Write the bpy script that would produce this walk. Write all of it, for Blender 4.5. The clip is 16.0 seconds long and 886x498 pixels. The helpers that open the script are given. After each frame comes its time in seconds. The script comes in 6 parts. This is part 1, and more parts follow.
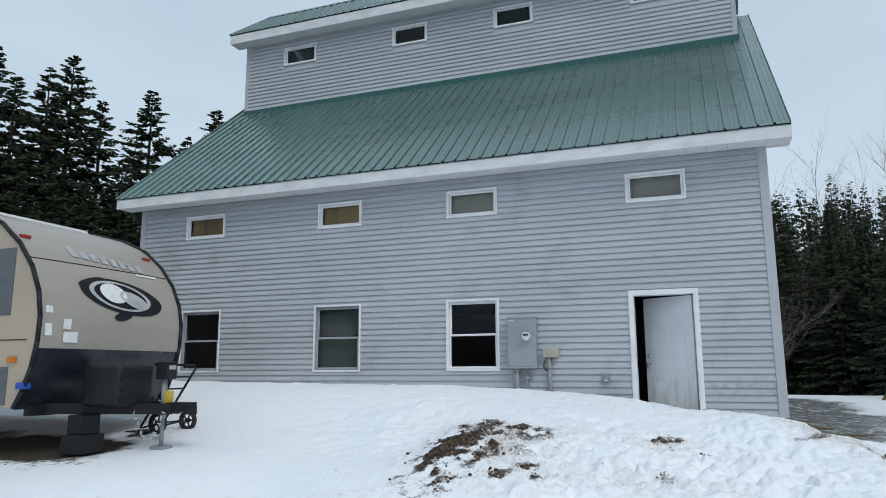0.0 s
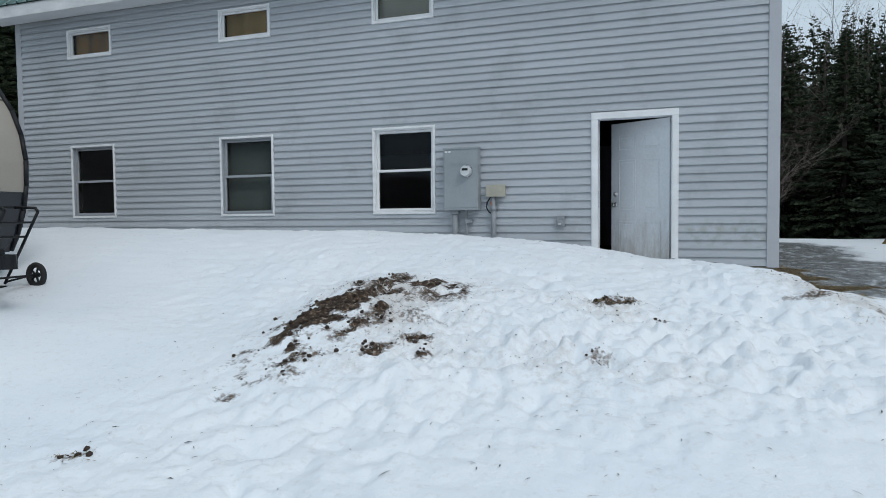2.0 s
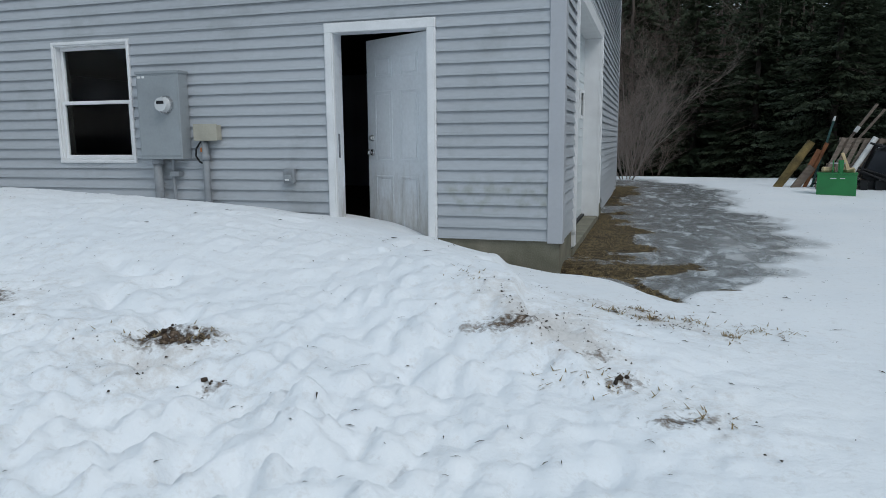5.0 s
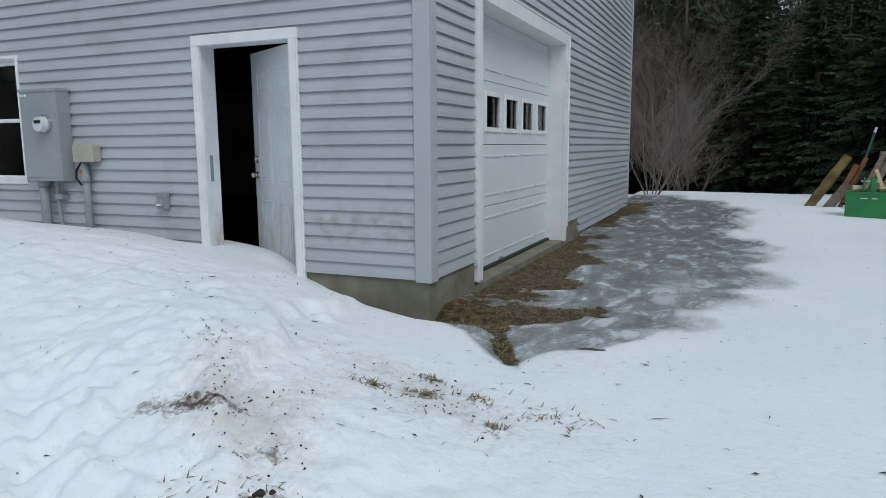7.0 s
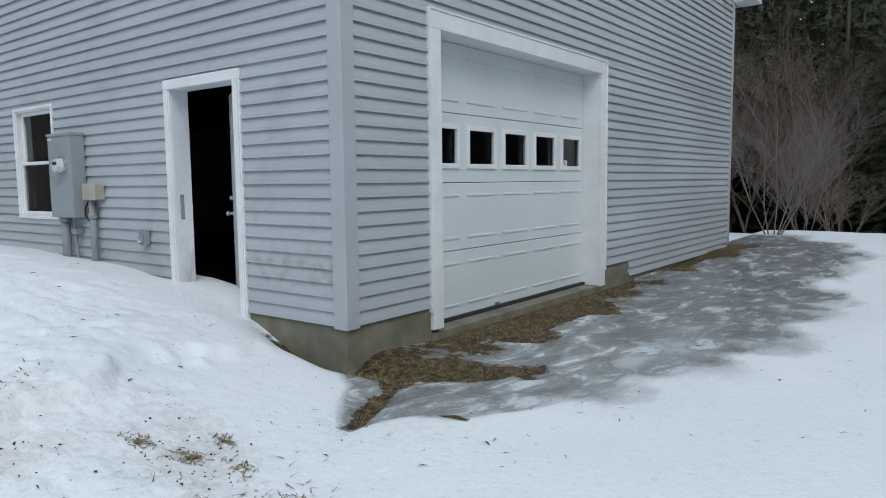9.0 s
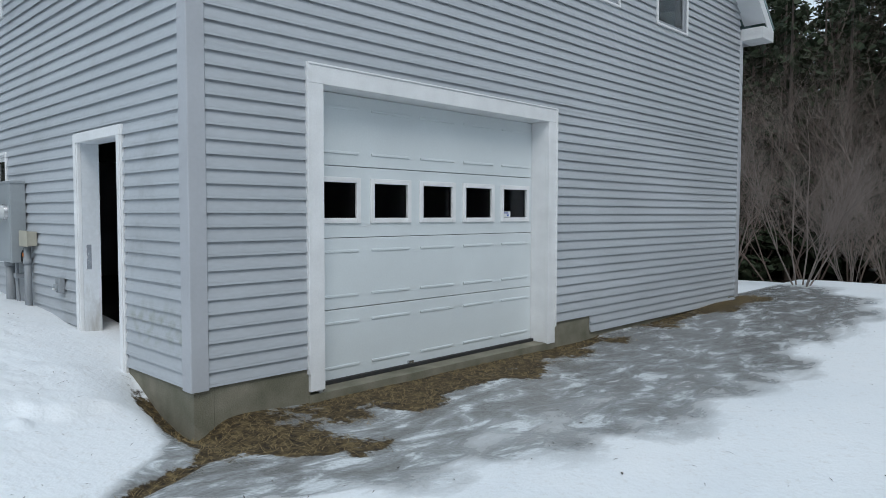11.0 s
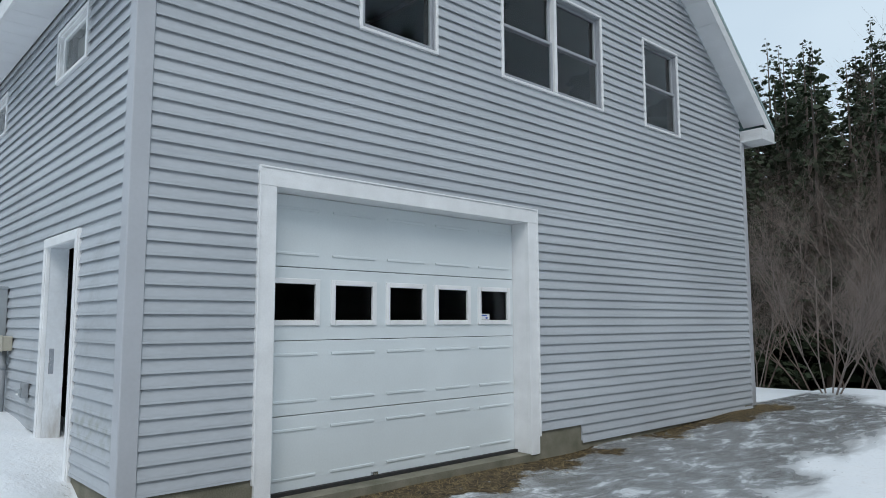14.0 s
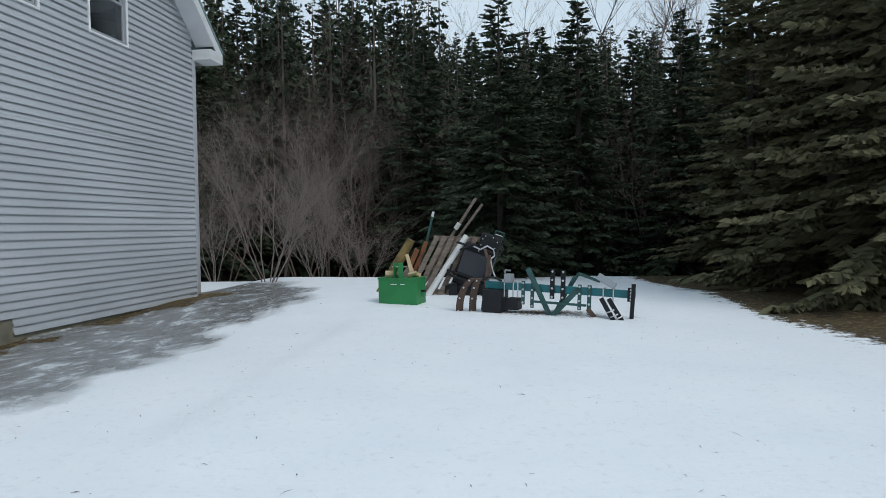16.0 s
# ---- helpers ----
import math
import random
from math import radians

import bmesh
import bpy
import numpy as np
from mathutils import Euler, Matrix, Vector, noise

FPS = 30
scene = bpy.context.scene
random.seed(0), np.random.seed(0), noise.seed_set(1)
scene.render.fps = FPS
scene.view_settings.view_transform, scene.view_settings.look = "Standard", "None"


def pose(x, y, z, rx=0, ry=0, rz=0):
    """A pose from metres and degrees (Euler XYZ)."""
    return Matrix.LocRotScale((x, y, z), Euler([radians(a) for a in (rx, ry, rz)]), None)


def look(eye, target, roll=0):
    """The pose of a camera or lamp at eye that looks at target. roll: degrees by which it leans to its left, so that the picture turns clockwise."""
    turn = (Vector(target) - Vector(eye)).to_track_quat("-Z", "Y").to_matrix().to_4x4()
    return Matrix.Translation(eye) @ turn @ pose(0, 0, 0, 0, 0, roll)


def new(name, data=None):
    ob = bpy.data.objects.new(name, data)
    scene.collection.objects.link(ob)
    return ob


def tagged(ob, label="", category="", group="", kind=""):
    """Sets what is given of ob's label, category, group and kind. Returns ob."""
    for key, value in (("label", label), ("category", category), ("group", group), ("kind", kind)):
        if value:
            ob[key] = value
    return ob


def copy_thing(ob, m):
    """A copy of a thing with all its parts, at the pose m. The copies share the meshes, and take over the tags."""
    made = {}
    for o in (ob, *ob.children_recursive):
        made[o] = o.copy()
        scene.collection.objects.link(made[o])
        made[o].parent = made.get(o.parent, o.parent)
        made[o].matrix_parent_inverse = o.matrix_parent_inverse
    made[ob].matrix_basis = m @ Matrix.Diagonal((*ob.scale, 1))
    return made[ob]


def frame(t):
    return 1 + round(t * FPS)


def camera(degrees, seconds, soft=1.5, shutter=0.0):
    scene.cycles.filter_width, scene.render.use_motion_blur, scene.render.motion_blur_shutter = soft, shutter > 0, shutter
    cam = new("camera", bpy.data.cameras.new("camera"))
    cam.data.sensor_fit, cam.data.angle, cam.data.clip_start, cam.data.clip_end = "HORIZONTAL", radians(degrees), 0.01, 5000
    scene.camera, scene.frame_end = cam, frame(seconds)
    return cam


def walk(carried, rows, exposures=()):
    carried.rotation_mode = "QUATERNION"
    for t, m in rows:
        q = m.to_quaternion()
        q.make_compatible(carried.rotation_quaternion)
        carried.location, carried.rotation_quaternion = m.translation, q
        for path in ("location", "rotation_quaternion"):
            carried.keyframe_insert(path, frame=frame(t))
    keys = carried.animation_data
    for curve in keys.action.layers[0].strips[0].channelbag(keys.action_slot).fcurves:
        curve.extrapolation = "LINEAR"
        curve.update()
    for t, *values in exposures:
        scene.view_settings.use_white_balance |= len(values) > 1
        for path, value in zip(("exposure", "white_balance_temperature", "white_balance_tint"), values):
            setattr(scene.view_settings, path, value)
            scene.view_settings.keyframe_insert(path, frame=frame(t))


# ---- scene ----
cam = camera(64.9, 16.0, soft=0.9)
PATH = [
    (0, (-1.047, -11.391, 0.941), (-1.733, -9.543, 1.282), -0.32),
    (0.5, (-1.035, -10.825, 0.881), (-1.764, -8.994, 1.218), -0.38),
    (1, (-0.993, -10.207, 0.855), (-1.746, -8.368, 1.083), -0.45),
    (1.5, (-0.902, -9.590, 0.861), (-1.662, -7.740, 0.922), -0.52),
    (2, (-0.824, -9.028, 0.888), (-1.519, -7.154, 0.791), -0.65),
    (2.5, (-0.703, -8.438, 0.958), (-1.341, -6.559, 0.709), -0.75),
    (3, (-0.476, -7.888, 1.030), (-1.075, -6.011, 0.689), -0.76),
    (3.5, (-0.268, -7.325, 1.046), (-0.834, -5.441, 0.687), -0.70),
    (4, (0.098, -6.833, 1.047), (-0.462, -4.945, 0.700), -0.25),
    (4.5, (0.412, -6.371, 1.116), (-0.135, -4.478, 0.778), -0.42),
    (5, (0.738, -5.963, 1.118), (0.173, -4.070, 0.808), -0.46),
    (5.2, (0.901, -5.828, 1.118), (0.331, -3.935, 0.810), -0.37),
    (7.3, (2.341, -4.518, 1.243), (1.497, -2.727, 0.962), -0.51),
    (7.5, (2.485, -4.421, 1.240), (1.598, -2.650, 0.966), -0.53),
    (8, (2.835, -4.122, 1.232), (1.808, -2.425, 0.976), -0.65),
    (8.5, (3.184, -3.795, 1.248), (2.044, -2.169, 1.017), -0.67),
    (9, (3.485, -3.439, 1.261), (2.277, -1.857, 1.070), -0.67),
    (9.2, (3.592, -3.303, 1.254), (2.362, -1.735, 1.080), -0.62),
    (11.3, (4.597, -2.117, 1.507), (3.176, -0.710, 1.457), -0.16),
    (11.5, (4.619, -2.079, 1.537), (3.181, -0.689, 1.555), -0.23),
    (12, (4.666, -2.065, 1.560), (3.199, -0.726, 1.797), -0.16),
    (12.5, (4.689, -1.997, 1.524), (3.223, -0.688, 1.893), -0.14),
    (13, (4.681, -1.927, 1.462), (3.209, -0.628, 1.846), -0.13),
    (13.5, (4.735, -1.807, 1.424), (3.258, -0.497, 1.744), -0.09),
    (14, (4.902, -1.606, 1.400), (3.435, -0.262, 1.610), -0.18),
    (14.1, (5.065, -1.777, 1.361), (3.623, -0.404, 1.547), -0.32),
    (14.2, (5.227, -1.949, 1.322), (3.811, -0.546, 1.484), -0.45),
    (14.3, (5.390, -2.121, 1.282), (4.001, -0.689, 1.421), -0.58),
    (14.4, (5.553, -2.292, 1.243), (4.191, -0.833, 1.358), -0.72),
    (14.5, (5.716, -2.464, 1.204), (4.382, -0.977, 1.295), -0.85),
    (15, (5.790, -2.468, 1.235), (4.633, -0.836, 1.258), -0.90),
    (15.5, (5.960, -2.430, 1.270), (5.092, -0.628, 1.242), -0.77),
    (16, (6.185, -2.346, 1.238), (5.899, -0.368, 1.176), -0.83),
]
walk(cam, [(t, look(eye, target, roll)) for t, eye, target, roll in PATH],
     [(0.0, 0.03), (1.5, -0.05), (3.5, -0.25), (5.0, -0.22), (7.5, -0.08), (9.0, -0.01), (11.5, 0.12), (12.5, 0.18), (14.0, 0.15), (14.5, 0.09), (16.0, 0.07)])

# ---- world and light ----
world = bpy.data.worlds.new("overcast_sky")
scene.world = world
world.use_nodes = True
wn, wl = world.node_tree.nodes, world.node_tree.links
wn.clear()
w_out, w_bg, w_sky = wn.new("ShaderNodeOutputWorld"), wn.new("ShaderNodeBackground"), wn.new("ShaderNodeTexSky")
w_sky.sky_type, w_sky.sun_disc = "NISHITA", False
w_sky.sun_elevation, w_sky.sun_rotation = radians(48), radians(128)
w_sky.dust_density, w_sky.air_density = 4.0, 1.0
w_mix, w_co, w_map, w_no, w_ramp = (wn.new("ShaderNodeMix"), wn.new("ShaderNodeTexCoord"), wn.new("ShaderNodeMapping"), wn.new("ShaderNodeTexNoise"), wn.new("ShaderNodeValToRGB"))
w_mix.data_type = "RGBA"
w_mix.inputs[0].default_value = 0.88
w_map.inputs["Scale"].default_value = (1.0, 1.0, 2.2)
w_no.inputs["Scale"].default_value, w_no.inputs["Detail"].default_value = 1.6, 3.0
w_ramp.color_ramp.elements[0].position, w_ramp.color_ramp.elements[0].color = 0.32, (4.75, 6.05, 7.3, 1)
w_ramp.color_ramp.elements[1].position, w_ramp.color_ramp.elements[1].color = 0.68, (6.5, 7.75, 8.75, 1)
wl.new(w_co.outputs["Generated"], w_map.inputs["Vector"])
wl.new(w_map.outputs["Vector"], w_no.inputs["Vector"])
wl.new(w_no.outputs["Fac"], w_ramp.inputs["Fac"])
wl.new(w_sky.outputs["Color"], w_mix.inputs[6])
wl.new(w_ramp.outputs["Color"], w_mix.inputs[7])
wl.new(w_mix.outputs[2], w_bg.inputs["Color"])
w_bg.inputs["Strength"].default_value = 0.1
wl.new(w_bg.outputs["Background"], w_out.inputs["Surface"])
sun = new("sun", bpy.data.lights.new("sun", "SUN"))
sun.data.energy, sun.data.angle, sun.data.color = 1.0, radians(25), (1.0, 0.985, 0.96)
sun.matrix_basis = look((13, -10, 18), (0, 0, 0))


# ---- materials ----
def material(name, base, rough=0.6, vary=0.12, scale=3.0, fine=60.0, bump=0.1, metal=0.0, tint=None, island=0.0, stretch=(1, 1, 1), spec=0.5):
    m = bpy.data.materials.new(name)
    m.use_nodes = True
    n, l = m.node_tree.nodes, m.node_tree.links
    p = n["Principled BSDF"]
    p.inputs["Metallic"].default_value = metal
    p.inputs["Specular IOR Level"].default_value = spec
    co, mp = n.new("ShaderNodeTexCoord"), n.new("ShaderNodeMapping")
    mp.inputs["Scale"].default_value = stretch
    l.new(co.outputs["Object"], mp.inputs["Vector"])
    a, b = n.new("ShaderNodeTexNoise"), n.new("ShaderNodeTexNoise")
    a.inputs["Scale"].default_value, a.inputs["Detail"].default_value = scale, 5
    b.inputs["Scale"].default_value, b.inputs["Detail"].default_value = fine, 4
    l.new(mp.outputs["Vector"], a.inputs["Vector"])
    l.new(mp.outputs["Vector"], b.inputs["Vector"])
    add = n.new("ShaderNodeMath")
    add.operation = "MULTIPLY_ADD"
    l.new(b.outputs["Fac"], add.inputs[0])
    add.inputs[1].default_value = 0.4
    l.new(a.outputs["Fac"], add.inputs[2])
    fac = add.outputs[0]
    if island:
        geo, obi, s1, s2 = n.new("ShaderNodeNewGeometry"), n.new("ShaderNodeObjectInfo"), n.new("ShaderNodeMath"), n.new("ShaderNodeMath")
        s1.operation = s2.operation = "MULTIPLY_ADD"
        l.new(geo.outputs["Random Per Island"], s1.inputs[0])
        s1.inputs[1].default_value = island
        l.new(fac, s1.inputs[2])
        l.new(obi.outputs["Random"], s2.inputs[0])
        s2.inputs[1].default_value = island
        l.new(s1.outputs[0], s2.inputs[2])
        fac = s2.outputs[0]
    r = n.new("ShaderNodeValToRGB")
    lo = tint or tuple(c * (1 - 2 * vary) for c in base)
    hi = tuple(min(1, c * (1 + vary)) for c in base)
    r.color_ramp.elements[0].position, r.color_ramp.elements[0].color = 0.4, (*lo, 1)
    r.color_ramp.elements[1].position, r.color_ramp.elements[1].color = 1.0 + 0.7 * island, (*hi, 1)
    l.new(fac, r.inputs["Fac"])
    l.new(r.outputs["Color"], p.inputs["Base Color"])
    rr = n.new("ShaderNodeMapRange")
    rr.inputs["From Min"].default_value, rr.inputs["From Max"].default_value = 0.3, 0.7
    rr.inputs["To Min"].default_value, rr.inputs["To Max"].default_value = max(0.02, rough - 0.08), min(1, rough + 0.08)
    l.new(a.outputs["Fac"], rr.inputs["Value"])
    l.new(rr.outputs["Result"], p.inputs["Roughness"])
    if bump:
        bp = n.new("ShaderNodeBump")
        bp.inputs["Strength"].default_value, bp.inputs["Distance"].default_value = bump, 0.01
        l.new(b.outputs["Fac"], bp.inputs["Height"])
        l.new(bp.outputs["Normal"], p.inputs["Normal"])
    return m


def coated(m, weight, rough):
    p = m.node_tree.nodes["Principled BSDF"]
    p.inputs["Coat Weight"].default_value, p.inputs["Coat Roughness"].default_value = weight, rough
    return m


def glass_material(name, dark):
    m = bpy.data.materials.new(name)
    m.use_nodes = True
    p = m.node_tree.nodes["Principled BSDF"]
    p.inputs["Base Color"].default_value = (*dark, 1)
    p.inputs["Roughness"].default_value = 0.03
    p.inputs["Transmission Weight"].default_value = 1.0
    p.inputs["IOR"].default_value = 1.25
    return m


SIDING = material("grey_vinyl_siding", (0.432, 0.459, 0.490), 0.45, 0.09, 0.55, 25, 0.05, island=0.05, stretch=(0.6, 0.6, 2.0))


def stain_siding(m):
    """Blotches of grime and a band of green algae near the south-east corner."""
    n, l = m.node_tree.nodes, m.node_tree.links
    p = n["Principled BSDF"]
    base = p.inputs["Base Color"].links[0].from_socket
    co, sep = n.new("ShaderNodeTexCoord"), n.new("ShaderNodeSeparateXYZ")
    l.new(co.outputs["Object"], sep.inputs[0])
    no, grime = n.new("ShaderNodeTexNoise"), n.new("ShaderNodeTexNoise")
    no.inputs["Scale"].default_value, no.inputs["Detail"].default_value = 11.0, 8
    grime.inputs["Scale"].default_value, grime.inputs["Detail"].default_value, grime.inputs["Roughness"].default_value = 1.1, 8, 0.7
    for t in (no, grime):
        l.new(co.outputs["Object"], t.inputs["Vector"])

    def band(out, a, b, c, d):
        up, down, mul = n.new("ShaderNodeMapRange"), n.new("ShaderNodeMapRange"), n.new("ShaderNodeMath")
        up.inputs["From Min"].default_value, up.inputs["From Max"].default_value = a, b
        down.inputs["From Min"].default_value, down.inputs["From Max"].default_value = d, c
        mul.operation = "MULTIPLY"
        l.new(out, up.inputs["Value"])
        l.new(out, down.inputs["Value"])
        l.new(up.outputs["Result"], mul.inputs[0])
        l.new(down.outputs["Result"], mul.inputs[1])
        return mul.outputs[0]

    def times(a, b):
        mul = n.new("ShaderNodeMath")
        mul.operation = "MULTIPLY"
        l.new(a, mul.inputs[0])
        l.new(b, mul.inputs[1])
        return mul.outputs[0]

    def over(fac, a, col):
        x = n.new("ShaderNodeMix")
        x.data_type = "RGBA"
        l.new(fac, x.inputs[0])
        l.new(a, x.inputs[6])
        x.inputs[7].default_value = (*col, 1)
        return x.outputs[2]

    algae = times(times(band(sep.outputs["Z"], 0.42, 0.56, 0.68, 0.84), band(sep.outputs["X"], -1.1, -0.9, -0.1, 0.0)), band(no.outputs["Fac"], 0.44, 0.80, 2.0, 2.1))
    dirt = times(band(grime.outputs["Fac"], 0.54, 0.74, 2.0, 2.1), band(sep.outputs["Y"], -0.2, -0.1, 0.0, 0.02))
    half = n.new("ShaderNodeMath")
    half.operation = "MULTIPLY"
    half.inputs[1].default_value = 0.55
    l.new(dirt, half.inputs[0])
    l.new(over(algae, over(half.outputs[0], base, (0.21, 0.22, 0.215)), (0.26, 0.275, 0.24)), p.inputs["Base Color"])


stain_siding(SIDING)
CORNER = material("grey_vinyl_corner", (0.43, 0.445, 0.475), 0.45, 0.05, 1.5, 40, 0.05)
WHITE = material("white_trim_paint", (0.78, 0.79, 0.80), 0.45, 0.06, 5, 80, 0.05)
FASCIA = material("weathered_white_fascia", (0.72, 0.73, 0.74), 0.5, 0.12, 2.5, 30, 0.1, stretch=(1, 1, 3))
SOFFIT = material("white_vinyl_soffit", (0.74, 0.75, 0.77), 0.5, 0.05, 3, 60, 0.05)
DOORW = material("white_steel_door", (0.66, 0.71, 0.73), 0.4, 0.05, 1.2, 60, 0.03)
DOORDIRTY = material("dirty_white_door", (0.70, 0.73, 0.76), 0.45, 0.1, 1.3, 30, 0.05)


def stain_foot(m, top, col):
    """Ragged brown grime splashed on the foot of a surface, up to the height top."""
    n, l = m.node_tree.nodes, m.node_tree.links
    p = n["Principled BSDF"]
    base = p.inputs["Base Color"].links[0].from_socket
    co, sep, no = n.new("ShaderNodeTexCoord"), n.new("ShaderNodeSeparateXYZ"), n.new("ShaderNodeTexNoise")
    mp, ma, mr, mx = n.new("ShaderNodeMapping"), n.new("ShaderNodeMath"), n.new("ShaderNodeMapRange"), n.new("ShaderNodeMix")
    mp.inputs["Scale"].default_value = (9.0, 9.0, 2.2)
    no.inputs["Scale"].default_value, no.inputs["Detail"].default_value, no.inputs["Roughness"].default_value = 1.6, 8, 0.7
    ma.operation, mx.data_type = "MULTIPLY_ADD", "RGBA"
    ma.inputs[1].default_value = 1.5
    mr.inputs["From Min"].default_value, mr.inputs["From Max"].default_value = top + 0.55, top - 0.25
    mr.inputs["To Max"].default_value = 0.75
    l.new(co.outputs["Object"], mp.inputs["Vector"])
    l.new(mp.outputs["Vector"], no.inputs["Vector"])
    l.new(co.outputs["Object"], sep.inputs[0])
    l.new(no.outputs["Fac"], ma.inputs[0])
    l.new(sep.outputs["Z"], ma.inputs[2])
    l.new(ma.outputs[0], mr.inputs["Value"])
    l.new(mr.outputs["Result"], mx.inputs[0])
    l.new(base, mx.inputs[6])
    mx.inputs[7].default_value = (*col, 1)
    l.new(mx.outputs[2], p.inputs["Base Color"])


stain_foot(DOORDIRTY, 1.0, (0.25, 0.205, 0.15))
ROOF = coated(material("green_metal_roof", (0.05, 0.135, 0.118), 0.3, 0.12, 1.2, 30, 0.03, metal=0.2, spec=1.0, stretch=(0.4, 1.2, 1.2)), 1.0, 0.22)
FLASH = material("green_flashing", (0.03, 0.11, 0.095), 0.35, 0.1, 2, 40, 0.03, metal=0.3)
CONCRETE = material("mossy_concrete", (0.21, 0.195, 0.155), 0.9, 0.3, 4, 90, 0.4, tint=(0.10, 0.10, 0.065))
GLASS = glass_material("window_glass", (0.75, 0.8, 0.82))
SASHG = material("grey_sash", (0.33, 0.35, 0.38), 0.5, 0.05, 4, 50, 0.03)
# near-black base colour stands in for the shade inside the house
SHADEIN = material("interior_shade_black", (0.03, 0.03, 0.03), 0.9, 0.2, 3, 40, 0.1)
PLYDARK = material("brown_plywood", (0.42, 0.20, 0.055), 0.8, 0.3, 2.0, 30, 0.1, stretch=(3, 1, 0.6))
PLY = material("plywood_panel", (0.50, 0.30, 0.11), 0.8, 0.25, 2.0, 30, 0.1, stretch=(3, 1, 0.6))
PLYPALE = material("pale_board", (0.52, 0.46, 0.38), 0.8, 0.1, 2.0, 30, 0.1)
CURTAIN = material("grey_shade", (0.10, 0.112, 0.105), 0.9, 0.2, 1.5, 60, 0.1)
GREYBOX = material("grey_enamel_box", (0.30, 0.33, 0.35), 0.45, 0.08, 3, 50, 0.05)
BEIGE = material("beige_plastic", (0.42, 0.40, 0.33), 0.6, 0.1, 6, 60, 0.05)
PIPE = material("grey_conduit", (0.27, 0.29, 0.31), 0.55, 0.1, 6, 60, 0.05)
CHROME = material("worn_chrome", (0.55, 0.55, 0.56), 0.25, 0.1, 8, 60, 0.02, metal=1.0)
BLACKP = material("black_plastic", (0.013, 0.014, 0.016), 0.5, 0.2, 5, 60, 0.1, spec=0.3)
BLACKM = material("black_painted_steel", (0.012, 0.013, 0.015), 0.45, 0.2, 6, 80, 0.08, spec=0.25)
RUBBER = material("black_rubber", (0.02, 0.02, 0.02), 0.85, 0.2, 8, 90, 0.2)
TAN = material("tan_fibreglass", (0.36, 0.33, 0.285), 0.35, 0.05, 1.2, 60, 0.02)
NAVY = material("dark_gelcoat", (0.02, 0.024, 0.032), 0.25, 0.15, 1.5, 50, 0.02)
RVGREY = material("grey_striped_panel", (0.11, 0.12, 0.13), 0.4, 0.1, 1, 40, 0.02, stretch=(0.2, 0.2, 9))
RVTAN = material("tan_side_panel", (0.42, 0.35, 0.27), 0.45, 0.08, 1, 40, 0.05)
SILVER = material("silver_graphic", (0.45, 0.46, 0.47), 0.35, 0.15, 6, 50, 0.02)
PAPER = material("white_sticker", (0.75, 0.76, 0.76), 0.6, 0.08, 20, 90, 0.0)
RED = material("red_lens", (0.35, 0.03, 0.02), 0.25, 0.1, 10, 60, 0.0)
ORANGE = material("orange_lens", (0.6, 0.17, 0.02), 0.25, 0.1, 10, 60, 0.0)
YELLOW = material("yellow_label", (0.6, 0.45, 0.05), 0.5, 0.1, 10, 60, 0.0)
BLUE = material("blue_tape", (0.02, 0.08, 0.42), 0.5, 0.1, 10, 60, 0.0)
GREEN = material("green_enamel", (0.018, 0.20, 0.055), 0.4, 0.15, 3, 60, 0.05)
TEAL = material("teal_enamel", (0.006, 0.13, 0.15), 0.4, 0.2, 4, 60, 0.08)
DKGREEN = material("dark_green_steel", (0.02, 0.08, 0.075), 0.45, 0.25, 5, 60, 0.1)
RUST = material("rusty_steel", (0.09, 0.055, 0.04), 0.8, 0.35, 8, 90, 0.3)
BOLT = material("zinc_bolt", (0.6, 0.61, 0.62), 0.35, 0.1, 10, 60, 0.0, metal=0.7)
GREYWOOD = material("weathered_wood", (0.20, 0.16, 0.13), 0.85, 0.3, 4, 80, 0.3, stretch=(1, 1, 5))
MOSSWOOD = material("mossy_log", (0.22, 0.16, 0.06), 0.9, 0.4, 5, 60, 0.4)
FRESHWOOD = material("split_firewood", (0.60, 0.47, 0.28), 0.8, 0.15, 6, 60, 0.2)
REDWOOD = material("reddish_wood", (0.27, 0.11, 0.05), 0.85, 0.3, 6, 60, 0.3)
PVC = material("white_pvc", (0.66, 0.67, 0.66), 0.45, 0.1, 5, 60, 0.03)
BARK = material("spruce_bark", (0.075, 0.062, 0.052), 0.95, 0.3, 8, 60, 0.4)
TWIG = material("bare_twigs", (0.105, 0.085, 0.072), 0.9, 0.3, 1.5, 60, 0.1, island=0.25)
BROWN = material("brown_twigs", (0.125, 0.096, 0.082), 0.9, 0.25, 1.5, 60, 0.1, island=0.25)
BUSH = material("grey_shrub_twigs", (0.20, 0.165, 0.145), 0.9, 0.25, 1.5, 60, 0.1, island=0.25)
NEEDLE = material("spruce_needles", (0.032, 0.044, 0.025), 0.75, 0.35, 0.6, 40, 0.0, island=0.5, spec=0.25)
NEEDLEDRY = material("olive_needles", (0.095, 0.092, 0.050), 0.75, 0.3, 0.6, 40, 0.0, island=0.5, spec=0.25)
DRYGRASS = material("dry_grass", (0.17, 0.125, 0.06), 0.9, 0.4, 3, 60, 0.1, island=0.5)
EARTH = material("wet_earth", (0.05, 0.034, 0.023), 0.9, 0.35, 8, 60, 0.5)
ICECHUNK = material("snow_crumb", (0.80, 0.83, 0.86), 0.6, 0.05, 10, 60, 0.2)
SNOWSOLID = material("roof_snow", (0.84, 0.86, 0.88), 0.7, 0.03, 3, 50, 0.2)


